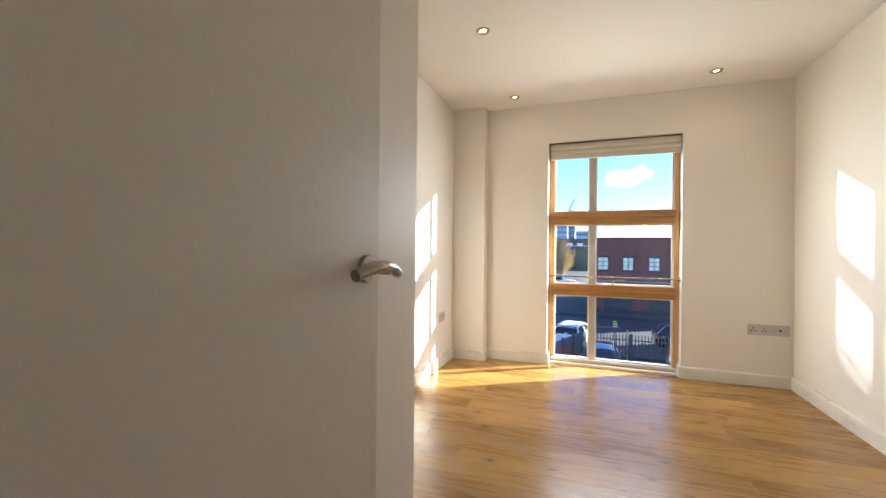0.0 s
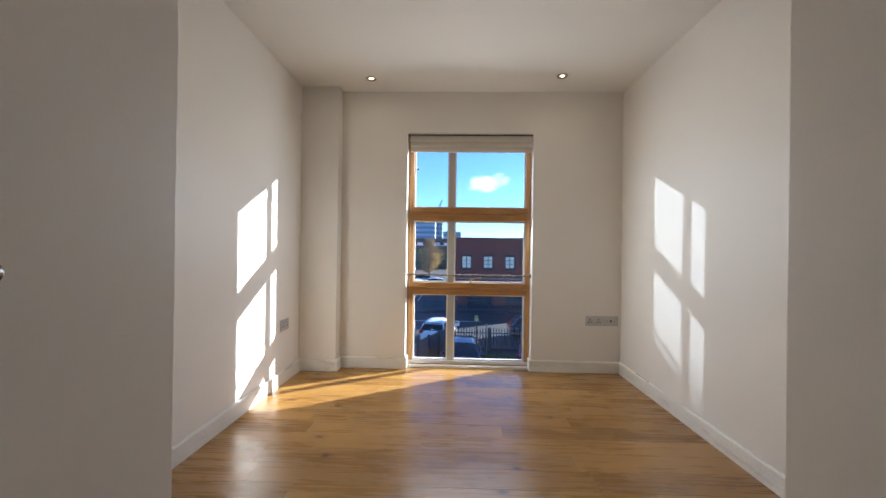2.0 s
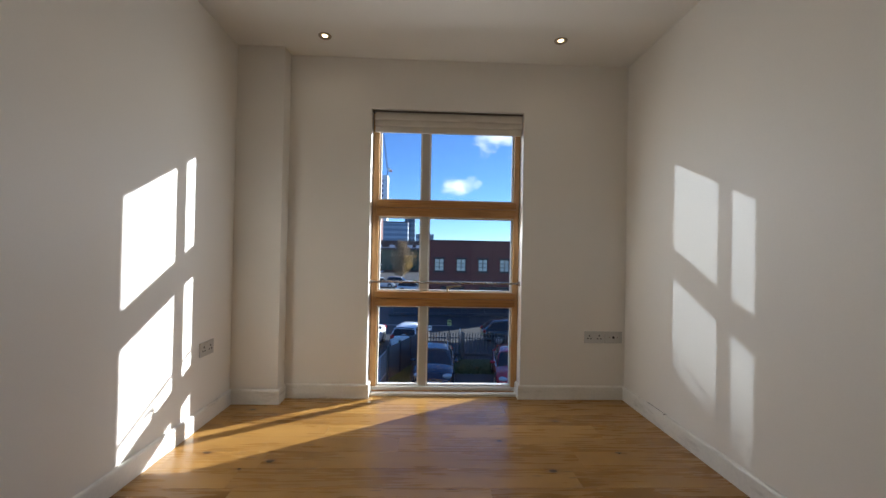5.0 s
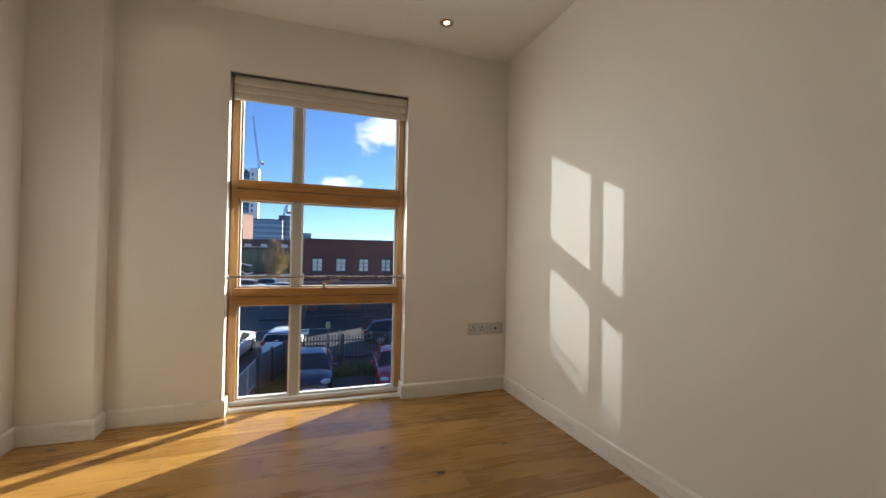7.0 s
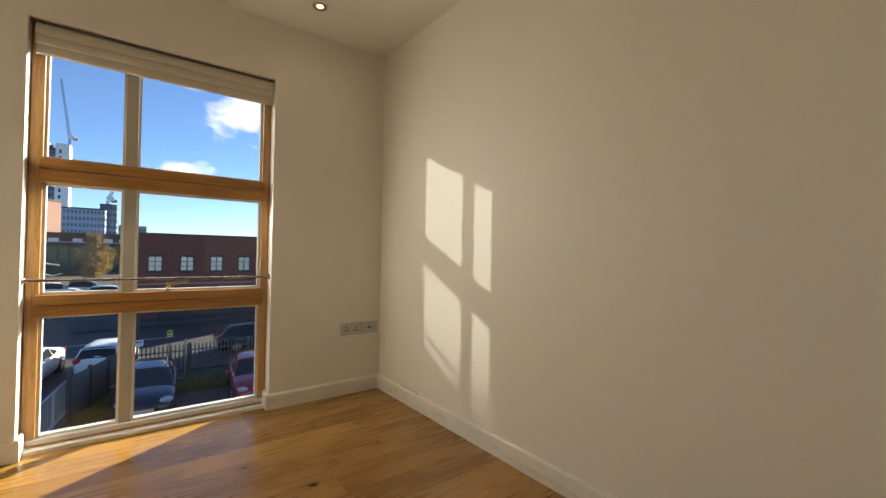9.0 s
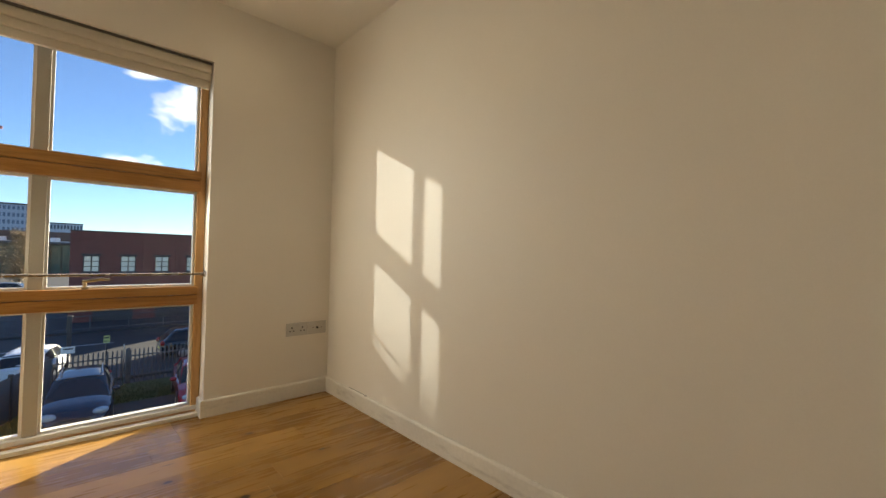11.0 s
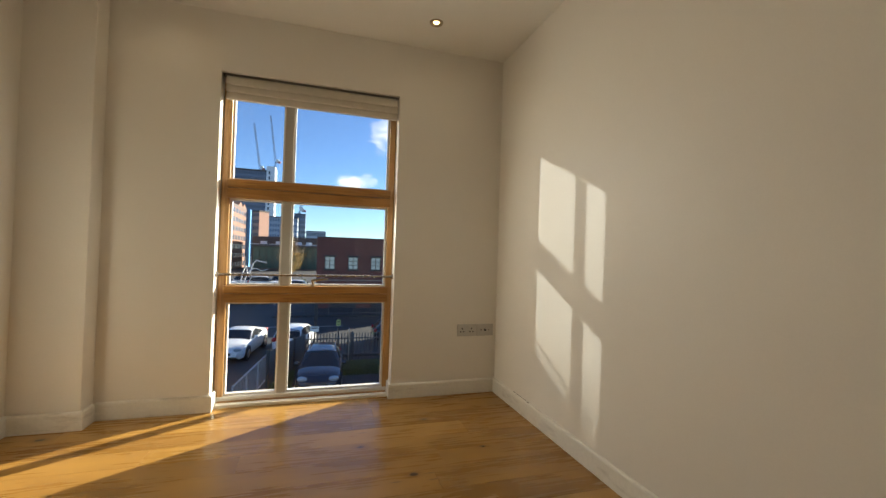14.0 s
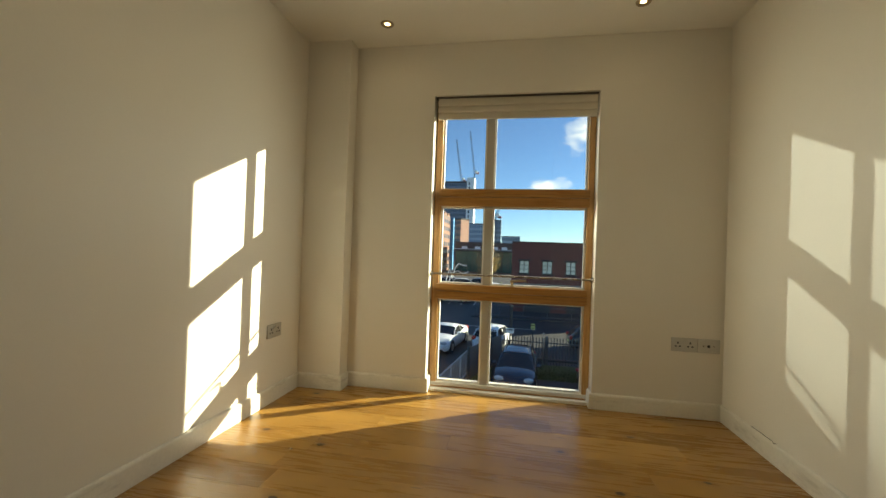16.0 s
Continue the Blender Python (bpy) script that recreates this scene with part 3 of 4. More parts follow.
nk = sweep(B(), [(DX + 0.009, HY, HZ), (DX + 0.03, HY, HZ), (DX + 0.05, HY - 0.002, HZ)], [0.0095, 0.0095, 0.0095])
part("neck", nk, M_CHROME, handle, "", True)
lv, lr = [], []
for k in range(13):
    u = k / 12
    lv.append((DX + 0.052 + 0.010 * math.sin(math.pi * u), HY + 0.030 - 0.145 * u, HZ - 0.007 + 0.014 * math.sin(math.pi * u) + 0.002 * u))
    lr.append(0.0105)
part("lever", sweep(B(), lv, lr, 20), M_CHROME, handle, "curved tubular lever", True)
frame_trim = thing("door_frame", "white painted door lining round the doorway", "door frame", kind="structure")
part("jamb", box(B(), (DL, -0.21, 0), (DL + 0.02, -0.09, 2.06), 0.002), M_TRIM, frame_trim)
part("jamb", box(B(), (DR - 0.02, -0.21, 0), (DR, -0.09, 2.06), 0.002), M_TRIM, frame_trim)
part("head", box(B(), (DL + 0.02, -0.21, 2.04), (DR - 0.02, -0.09, 2.06), 0.002), M_TRIM, frame_trim)

# ---- outside: materials ----
M_ASPH = plain("asphalt", (0.043, 0.044, 0.045), 0.75, vary=0.3, scale=0.4, bump=0.3, bump_scale=30)
M_ROAD = plain("road_asphalt", (0.036, 0.037, 0.038), 0.7, vary=0.25, scale=0.25, bump=0.3, bump_scale=40)
M_PAVE = plain("concrete_paving", (0.05, 0.05, 0.051), 0.85, vary=0.2, scale=0.8, bump=0.2, bump_scale=25)
M_LINE = plain("road_paint", (0.6, 0.6, 0.57), 0.7, vary=0.2, scale=2)
M_BRICK = plain("red_brick", (0.21, 0.072, 0.058), 0.85, vary=0.42, scale=2.4, bump=0.3, bump_scale=14)
M_BRICK2 = plain("orange_brick", (0.20, 0.10, 0.066), 0.85, vary=0.2, scale=0.6)
M_STONE = plain("stone_band", (0.33, 0.27, 0.23), 0.8, vary=0.15, scale=1.5)
M_COPE = plain("dark_coping", (0.06, 0.05, 0.05), 0.7)
M_WGLASS = plain("reflecting_glass", (0.50, 0.57, 0.62), 0.12, metal=0.3, vary=0.2, scale=1.0)
M_SHUT = plain("dark_shutter", (0.055, 0.05, 0.052), 0.5, vary=0.15)
M_STEEL = plain("galvanised_steel", (0.12, 0.125, 0.13), 0.5, metal=0.3, vary=0.15, scale=3)
M_DKSTEEL = plain("dark_fence_paint", (0.035, 0.04, 0.045), 0.5, vary=0.2)
M_PANEL = plain("grey_fence_panel", (0.10, 0.104, 0.108), 0.6, vary=0.12, scale=1.5)
M_WHITE = plain("white_metal", (0.75, 0.75, 0.74), 0.4)
M_TYRE = plain("tyre_rubber", (0.015, 0.015, 0.016), 0.8)
M_RIM = plain("alloy_rim", (0.5, 0.5, 0.51), 0.3, metal=1.0)
M_CGLASS = plain("car_glass", (0.02, 0.024, 0.028), 0.06, vary=0.1)
M_HEAD = plain("headlamp_glass", (0.42, 0.44, 0.46), 0.15, vary=0.1, scale=20)
M_TAIL = plain("tail_lamp", (0.42, 0.015, 0.012), 0.2)
M_GRILLE = plain("black_grille", (0.012, 0.012, 0.013), 0.4)
M_YELLOW = plain("yellow_sign", (0.66, 0.64, 0.22), 0.5)
M_BLUE = plain("blue_cladding", (0.05, 0.26, 0.52), 0.5, vary=0.15, scale=0.5)
M_BARK = plain("bark", (0.12, 0.09, 0.06), 0.9, vary=0.3, scale=4)
M_LEAF = plain("brown_leaf", (0.27, 0.19, 0.10), 0.7, vary=0.35, scale=1.2)
M_GOLD = plain("golden_leaf", (0.52, 0.35, 0.09), 0.7, vary=0.35, scale=1.2)
M_GRASS = plain("grass", (0.075, 0.105, 0.03), 0.8, vary=0.35, scale=1.5)

# ---- ground and street ----
structure("ground", box(B(), (-1500, 4.6, G - 1), (1500, 3000, G)), M_ASPH, "dark worn asphalt ground", "ground")
structure("road", box(B(), (-90, 25.4, G - 0.2), (120, 36.2, G + 0.004)), M_ROAD, "dark asphalt road crossing in front of the houses", "road")
structure("pavement", box(B(), (-3.4, 36.2, G - 0.2), (60, 40.6, G + 0.12), 0.02), M_PAVE, "concrete pavement with a raised kerb", "pavement")
structure("pavement", box(B(), (-0.6, 22.9, G - 0.2), (60, 25.4, G + 0.11), 0.02), M_ROAD, "dark asphalt pavement with a raised kerb", "pavement")
for k in range(14):
    structure("road_marking", box(B(), (-20 + 4 * k, 31.8, G), (-18 + 4 * k, 31.92, G + 0.008)), M_LINE, "white dashed line on the road", "road marking")
for k in range(5):
    structure("road_marking", box(B(), (-9.5 + 1.35 * k, 44, G), (-9.38 + 1.35 * k, 62, G + 0.008)), M_LINE, "white bay line on the asphalt", "road marking")


def lawn(name, x0, x1, y0, y1, count, seed):
    """Rough grass: a low bank under many upright blades."""
    r = random.Random(seed)
    verts, faces = [(x0, y0, G), (x1, y0, G), (x1, y1, G + 0.05), (x0, y1, G + 0.05)], [(0, 1, 2, 3)]
    for _ in range(count):
        x, y, a, h = r.uniform(x0, x1), r.uniform(y0, y1), r.uniform(0, 3.14), r.uniform(0.01, 0.06)
        k, dx, dy = len(verts), 0.02 * math.cos(a), 0.02 * math.sin(a)
        verts += [(x - dx, y - dy, G), (x + dx, y + dy, G), (x + r.uniform(-0.05, 0.05), y + r.uniform(-0.05, 0.05), G + 0.04 + h)]
        faces.append((k, k + 1, k + 2))
    data = bpy.data.meshes.new(name)
    data.from_pydata(verts, [], faces)
    data.materials.append(M_GRASS)
    tagged(new(name, data), "rough dark green grass strip along the fence", "grass", kind="stuff")


lawn("grass", 1.3, 9.0, 19.6, 22.0, 9000, 3)
lawn("grass", -1.6, -0.75, 16.0, 21.8, 3500, 4)

# ---- the brick building over the road ----
Y0 = 40.6
house = thing("brick_building", "two-storey dark red brick building with paned windows", "building", (0, Y0, G))
HT = 2.23 - G
WINS = [0.58 + 2.15 * k for k in range(8)]
W_LO, W_HI, W_W = -0.73 - G, 0.47 - G, 0.95
S_LO = -1.68 - G
# front wall in bands, with real openings
bm = B()
xs = [-0.12]
for x in WINS:
    xs += [x, x + W_W]
xs.append(18.0)
for a, b2 in zip(xs[0::2], xs[1::2]):
    box(bm, (a, 0, W_LO), (b2, 0.35, W_HI))
box(bm, (-0.12, 0, W_HI), (18, 0.35, HT))
box(bm, (-0.12, 0, S_LO), (18, 0.35, W_LO))
part("wall", bm, M_BRICK, house)
bm = B()
DOORS = [(1.2, 3.6), (5.0, 8.0), (9.6, 12.4), (13.5, 16.5)]
edges = [-0.12] + [v for d in DOORS for v in d] + [18.0]
for a, b2 in zip(edges[0::2], edges[1::2]):
    box(bm, (a, 0.02, 0), (b2, 0.35, 2.3))
box(bm, (-0.12, 0.02, 2.3), (18, 0.35, S_LO - 0.12))
part("wall", bm, M_BRICK, house)
part("wall", box(B(), (-0.12, 0.35, 0), (0.2, 12, HT)), M_BRICK, house)
part("wall", box(B(), (17.7, 0.35, 0), (18, 12, HT)), M_BRICK, house)
part("roof", box(B(), (0.2, 0.35, HT - 0.6), (17.7, 12, HT - 0.45)), M_COPE, house, "flat dark roof")
part("parapet_coping", box(B(), (-0.18, -0.05, HT), (18.05, 0.42, HT + 0.09)), M_COPE, house, "dark coping")
part("string_course", box(B(), (-0.14, -0.06, S_LO - 0.12), (18, 0.3, S_LO)), M_STONE, house, "pale stone band")
for k in range(7):
    part("pilaster", box(B(), (1.98 + 2.15 * k, -0.07, S_LO), (2.28 + 2.15 * k, 0.0, HT - 0.5)), M_BRICK, house)
part("corbel_band", box(B(), (-0.14, -0.07, HT - 0.5), (18, 0.0, HT - 0.3)), M_BRICK, house)
part("pier", box(B(), (8.62, -0.1, 0), (9.25, 0.5, HT + 0.5), 0.02), M_BRICK, house)
part("pier_cap", box(B(), (8.55, -0.17, HT + 0.5), (9.32, 0.57, HT + 0.62), 0.02), M_COPE, house)
for a, b2 in DOORS:
    part("shutter", box(B(), (a, 0.18, 0), (b2, 0.24, 2.3)), M_SHUT, house, "dark roller shutter")
for x in WINS:
    w = part("window", box(B(), (x, 0.17, W_LO), (x + W_W, 0.19, W_HI)), M_WGLASS, house, "pale reflecting small-paned window")
    bm = B()
    for k in range(3):
        cx = x + 0.03 + (W_W - 0.06) * k / 2
        box(bm, (cx - 0.035, 0.11, W_LO), (cx + 0.035, 0.17, W_HI))
    for k in range(4):
        cz = W_LO + 0.03 + (W_HI - W_LO - 0.06) * k / 3
        box(bm, (x, 0.115, cz - 0.025), (x + W_W, 0.168, cz + 0.025))
    part("frame", bm, M_SHUT, w, "dark glazing bars")
    part("sill", box(B(), (x - 0.12, -0.08, W_LO - 0.13), (x + W_W + 0.12, 0.12, W_LO)), M_COPE, w, "dark stone sill")
    part("lintel", box(B(), (x - 0.12, -0.02, W_HI), (x + W_W + 0.12, 0.1, W_HI + 0.16)), M_COPE, w, "dark lintel")

# tall block added out of view; its shade lies over yard and road
shade_caster = thing("shade_block", "unseen four-storey dark brick block added to shade the yard", "building", (25.5, 41.5, G), -57)
part("wall", box(B(), (0, 0, 0), (15, 8, 13.6)), M_BRICK, shade_caster)
part("roof", box(B(), (-0.1, -0.1, 13.6), (15.1, 8.1, 14.0)), M_COPE, shade_caster)
block_pane = mesh_of("window", box(B(), (0, -0.05, 0), (1.1, 0.02, 1.7)), M_WGLASS)
for i in range(5):
    for j in range(4):
        o = new("window", block_pane)
        o.parent = shade_caster
        o.location = (1.0 + 2.6 * i, 0, 0.9 + 3.3 * j)

# ---- fences ----


def palisade(x0, x1, y, h, label):
    t = thing("palisade_fence", label, "fence", (0, y, G))
    x = x0
    data = bpy.data.meshes.new("pale")
    w = 0.024
    data.from_pydata([(-w, 0, 0.06), (w, 0, 0.06), (w, 0, h - 0.09), (w * 0.4, 0, h), (-w * 0.4, 0, h), (-w, 0, h - 0.09),
                      (-w * 0.3, 0.014, 0.06), (w * 0.3, 0.014, 0.06), (w * 0.3, 0.014, h - 0.09), (-w * 0.3, 0.014, h - 0.09)], [],
                     [(0, 1, 2, 3, 4, 5), (1, 7, 8, 2), (6, 0, 5, 9), (7, 6, 9, 8)])
    data.materials.append(M_STEEL)
    while x < x1:
        o = new("pale", data)
        o.parent = t
        o.location = (x, 0, 0)
        x += 0.145
    for z in (0.28, h - 0.32):
        part("rail", box(B(), (x0, 0.016, z), (x1, 0.06, z + 0.05)), M_STEEL, t)
    post = mesh_of("post", box(B(), (-0.05, 0.06, 0), (0.05, 0.15, h + 0.02)), M_STEEL)
    x = x0
    while x < x1:
        o = new("post", post)
        o.parent = t
        o.location = (x, 0, 0)
        x += 2.4
    return t


palisade(-0.55, 13.5, 22.1, 1.42, "galvanised steel palisade fence with pointed pales")
post = thing("fence_post", "tall pale galvanised post by the palisade fence", "post", (1.68, 21.95, G))
part("shaft", tube(B(), (0, 0, 0), (0, 0, 1.62), 0.026, 0.024), M_RIM, post, "", True)
part("cap", lathe(B(), [(0.027, 1.60), (0.032, 1.62), (0.02, 1.65), (0.0, 1.66)]), M_RIM, post, "", True)

run = thing("panel_fence", "grey solid panel fence with dark posts beside the cars", "fence", (-1.68, 18.55, G))
A, Z = Vector((0, 0, 0)), Vector((1.26, 3.4, 0))
for k in range(3):
    p, q = A.lerp(Z, k / 3), A.lerp(Z, (k + 1) / 3)
    d = (q - p).normalized()
    m = Matrix.Translation(p) @ Matrix.Rotation(math.atan2(d.y, d.x), 4, "Z")
    part("panel", box(B(), (0.05, -0.02, 0.08), ((q - p).length - 0.05, 0.02, 1.42), 0.0, m), M_PANEL, run, "grey sheet panel")
    part("post", box(B(), (-0.05, -0.05, 0), (0.05, 0.05, 1.5), 0.008, m), M_DKSTEEL, run, "dark steel post")

M_PALE = plain("pale_grey_paint", (0.34, 0.345, 0.35), 0.5, vary=0.15, scale=2)
barrier = thing("railing", "pale grey steel railing along the yard edge", "railing", (-2.32, 15.2, G))
d = Vector((0.54, 4.2, 0))
for z in (0.15, 1.16):
    part("rail", tube(B(), (0, 0, z), (d.x, d.y, z), 0.030, seg=8), M_PALE, barrier)
bar = mesh_of("bar", tube(B(), (0, 0, 0.15), (0, 0, 1.16), 0.008, seg=6), M_PALE)
stand = mesh_of("post", tube(B(), (0, 0, 0), (0, 0, 1.20), 0.028, seg=8), M_PALE)
for k in range(28):
    o = new("post" if k % 9 == 0 else "bar", stand if k % 9 == 0 else bar)
    o.parent = barrier
    o.location = d * (k / 27)

guard = thing("street_railing", "thin grey guard railing along the far kerb", "railing", (-3, 36.5, G + 0.12))
for z in (0.15, 0.95):
    part("rail", tube(B(), (0, 0, z), (30, 0, z), 0.025, seg=8), M_STEEL, guard)
gp = mesh_of("post", tube(B(), (0, 0, 0), (0, 0, 1.0), 0.03, seg=8), M_STEEL)
for k in range(16):
    o = new("post", gp)
    o.parent = guard
    o.location = (2 * k, 0, 0)

sign = thing("yellow_sign", "yellow rectangular notice on a dark street post", "sign", (1.30, 25.2, G + 0.11))
part("post", tube(B(), (0, 0.03, 0), (0, 0.03, 1.5), 0.03, seg=10), M_DKSTEEL, sign)
part("board", box(B(), (-0.115, -0.012, 1.10), (0.115, 0.0, 1.43), 0.004), M_YELLOW, sign, "yellow board")
part("printed_bar", box(B(), (-0.09, -0.016, 1.30), (0.09, -0.012, 1.37)), M_GRILLE, sign)
part("printed_bar", box(B(), (-0.09, -0.016, 1.16), (0.06, -0.012, 1.20)), M_GRILLE, sign)

pillar = thing("bollard", "dark square steel post at the kerb", "post", (0.02, 31.2, G))
part("shaft", box(B(), (-0.11, -0.11, 0), (0.11, 0.11, 1.75), 0.02), M_DKSTEEL, pillar)
part("cap", box(B(), (-0.13, -0.13, 1.75), (0.13, 0.13, 1.81), 0.02), M_COPE, pillar)

# white panel also stands in for a stretch of pales catching the light
board = thing("notice_and_lit_pales", "small white board for the notice and lit pales of the fence", "sign", (0.02, 22.06, G))
part("panel", box(B(), (-0.2, 0, 1.50), (0.2, 0.02, 1.76), 0.004), M_WHITE, board)
part("printed_bar", box(B(), (-0.14, -0.004, 1.65), (0.14, 0.0, 1.70)), M_GRILLE, board)
part("post", box(B(), (-0.03, 0.02, 0), (0.03, 0.04, 1.7)), M_DKSTEEL, board)

# ---- cars ----


def ease(table, u):
    """A smooth value at u between the (u, value) pairs of a table."""
    for (u0, v0), (u1, v1) in zip(table, table[1:]):
        if u <= u1:
            s = min(1, max(0, (u - u0) / (u1 - u0)))
            s = s * s * (3 - 2 * s) if u1 - u0 > 0.05 else s
            return v0 + (v1 - v0) * s
    return table[-1][1]


def loft(bm, rings, close=True):
    made = [[bm.verts.new(p) for p in ring] for ring in rings]
    for r0, r1 in zip(made, made[1:]):
        for k in range(len(r0) - 1):
            bm.faces.new((r0[k], r0[k + 1], r1[k + 1], r1[k]))
    if close:
        bm.faces.new(made[0])
        bm.faces.new(made[-1][::-1])
    return bm


def car(label, at, turn, paint, size=(4.3, 1.78, 1.5), hood=0.27, roof=(0.42, 0.82), tail=0.95, belt=0.92, nose=0.70, boot=0.97, bars=False, lamps=1.0, name="car"):
    """A parked car, its nose towards -y in its own space. hood, roof, tail: shares of the length at which the windscreen starts, the roof runs and the
    cabin ends; nose, boot: heights of the bonnet's lip and of the tail."""
    L, W, T2 = size
    t = thing(name, label, "car", at, turn)
    f, r, R = -L / 2, L / 2, 0.32
    fw, rw = f + 0.195 * L, r - 0.195 * L
    top = [(0, nose - 0.16), (0.025, nose), (hood * 0.6, belt - 0.05), (hood, belt), (tail, belt + 0.04), (0.985, boot), (1, boot - 0.16)]
    half = [(0, 0.70), (0.03, 0.84), (0.11, 0.965), (0.3, 1.0), (0.75, 1.0), (0.92, 0.95), (0.98, 0.86), (1, 0.76)]
    foot = [(0, 0.34), (0.03, 0.20), (0.5, 0.19), (0.96, 0.22), (1, 0.40)]
    rings = []
    for k in range(29):
        u = k / 28
        y, w, zt, zb = f + u * L, W / 2 * ease(half, u), ease(top, u), ease(foot, u)
        sh = zt - (zt - zb) * 0.24
        side = [(0, zt + 0.025), (0.45 * w, zt + 0.018), (0.80 * w, zt - 0.012), (0.95 * w, zt - 0.06), (w, sh), (0.995 * w, (sh + zb) / 2), (0.97 * w, zb + 0.1), (0.90 * w, zb)]
        rings.append([(-x, y, z) for x, z in side[::-1]] + [(x, y, z) for x, z in side[1:]])
    part("body", loft(B(), rings), paint, t, "", True)
    # cabin: raked screen, curved roof, drawn-in sides
    up = [(hood - 0.01, belt - 0.02), (roof[0], T2 - 0.05), ((roof[0] + roof[1]) / 2, T2), (roof[1], T2 - 0.06), (tail, belt)]
    line = [(hood - 0.01, 0.86), (roof[0], 0.90), (roof[1], 0.88), (tail, 0.78)]
    wide = [(hood - 0.01, 0.80), (roof[0], 0.70), (roof[1], 0.66), (tail, 0.66)]

    def section(u, lift=0.0, grow=1.0, drop=None):
        y, zr, wb, wr = f + u * L, 0, W / 2 * ease(line, u), W / 2 * ease(wide, u)
        k = next(n for n in range(len(up) - 1) if u <= up[n + 1][0] + 1e-6)
        s = (u - up[k][0]) / (up[k + 1][0] - up[k][0])
        zr = up[k][1] + (up[k + 1][1] - up[k][1]) * (s if k in (0, 3) else s * s * (3 - 2 * s)) + lift
        rise = max(0.0, min(1.0, (zr - belt) / (T2 - belt)))
        wr = wb + (wr - wb) * rise
        zl = belt - 0.04 if drop is None else zr - drop
        side = [(0, zr + 0.02 * rise), (0.6 * wr, zr + 0.012 * rise), (0.92 * wr, zr - 0.025 * rise), (wr, zr - 0.07 * rise), (wb if drop is None else wr * 1.015, min(zl, zr - 0.02 * (1 - rise)))]
        return [(-x * grow, y, z) for x, z in side[::-1]] + [(x * grow, y, z) for x, z in side[1:]]

    us = [hood - 0.01 + (tail - hood + 0.01) * k / 24 for k in range(25)]
    part("cabin_glass", loft(B(), [section(u) for u in us]), M_CGLASS, t, "dark car glass", True)
    cap = [roof[0] - 0.01 + (roof[1] - roof[0] + 0.03) * k / 12 for k in range(13)]
    part("roof", loft(B(), [section(u, 0.012, 1.02, 0.085) for u in cap]), paint, t, "", True)
    for s in (-1, 1):
        for u0, u1, mat, rad in ((hood, roof[0], paint, 0.035), (roof[0] + 0.17, roof[0] + 0.16, M_GRILLE, 0.03), (tail - 0.01, roof[1], paint, 0.05)):
            a, b2 = section(u0), section(u1)
            k = 7 if s > 0 else 1
            low = a[8 if s > 0 else 0]
            part("pillar", sweep(B(), [low, b2[k]], [rad, rad * 0.8], 8), mat, t, "", True)
        hx = s * (W / 2 * (0.66 + 0.10 * (lamps - 1)))
        lamp_m = Matrix.Translation((hx, f + 0.17, nose - 0.06)) @ Matrix.Rotation(radians(18 * s), 4, "Z") @ Matrix.Rotation(radians(-24), 4, "X") @ Matrix.Diagonal((0.18 * lamps, 0.16 * lamps, 0.095 * lamps, 1))
        bm = B()
        bmesh.ops.create_uvsphere(bm, u_segments=16, v_segments=10, radius=1, matrix=lamp_m)
        part("headlight", bm, M_HEAD, t, "clear headlight", True)
        tail_m = Matrix.Translation((s * (W / 2 * 0.74), r - 0.07, boot - 0.14)) @ Matrix.Diagonal((0.14, 0.10, 0.13, 1))
        bm = B()
        bmesh.ops.create_uvsphere(bm, u_segments=14, v_segments=10, radius=1, matrix=tail_m)
        part("tail_light", bm, M_TAIL, t, "red tail light", True)
        bm = B()
        bmesh.ops.create_uvsphere(bm, u_segments=14, v_segments=10, radius=1, matrix=Matrix.Translation((s * (W / 2 + 0.06), f + hood * L + 0.42, belt + 0.06)) @ Matrix.Diagonal((0.11, 0.07, 0.075, 1)))
        part("wing_mirror", bm, paint, t, "", True)
        if bars:
            part("roof_bar", sweep(B(), [(s * W * 0.31, f + (roof[0] + 0.03) * L, T2 - 0.03), (s * W * 0.31, f + (roof[0] + 0.06) * L, T2 + 0.035), (s * W * 0.30, f + (roof[1] - 0.05) * L, T2 + 0.03), (s * W * 0.30, f + (roof[1] - 0.02) * L, T2 - 0.03)], [0.016] * 4, 8), M_RIM, t, "silver roof bar", True)
        for y in (fw, rw):
            x0, x1 = s * (W / 2 - 0.22), s * (W / 2 - 0.002)
            part("wheel_arch", tube(B(), (x0, y, R + 0.03), (x1 + s * 0.004, y, R + 0.03), R + 0.045, seg=24), M_GRILLE, t, "black wheel arch", True)
            wh = part("wheel", tube(B(), (x0, y, R), (x1 + s * 0.012, y, R), R, seg=24), M_TYRE, t, "black tyre", True)
            part("rim", lathe(B(), [(0.0, 0.012), (0.07, 0.014), (0.10, 0.004), (0.19, 0.008), (0.215, -0.004)], Matrix.Translation((x1 + s * 0.013, y, R)) @ Matrix.Rotation(radians(90 * s), 4, "Y"), 20), M_RIM, wh, "alloy rim", True)
    part("grille", box(B(), (-0.36, f - 0.012, nose - 0.30), (0.36, f + 0.2, nose - 0.17), 0.03), M_GRILLE, t, "black grille")
    part("air_intake", box(B(), (-0.5, f - 0.008, 0.24), (0.5, f + 0.2, 0.34), 0.03), M_GRILLE, t)
    part("number_plate", box(B(), (-0.26, f - 0.022, nose - 0.33), (0.26, f + 0.02, nose - 0.235), 0.006), M_HEAD, t)
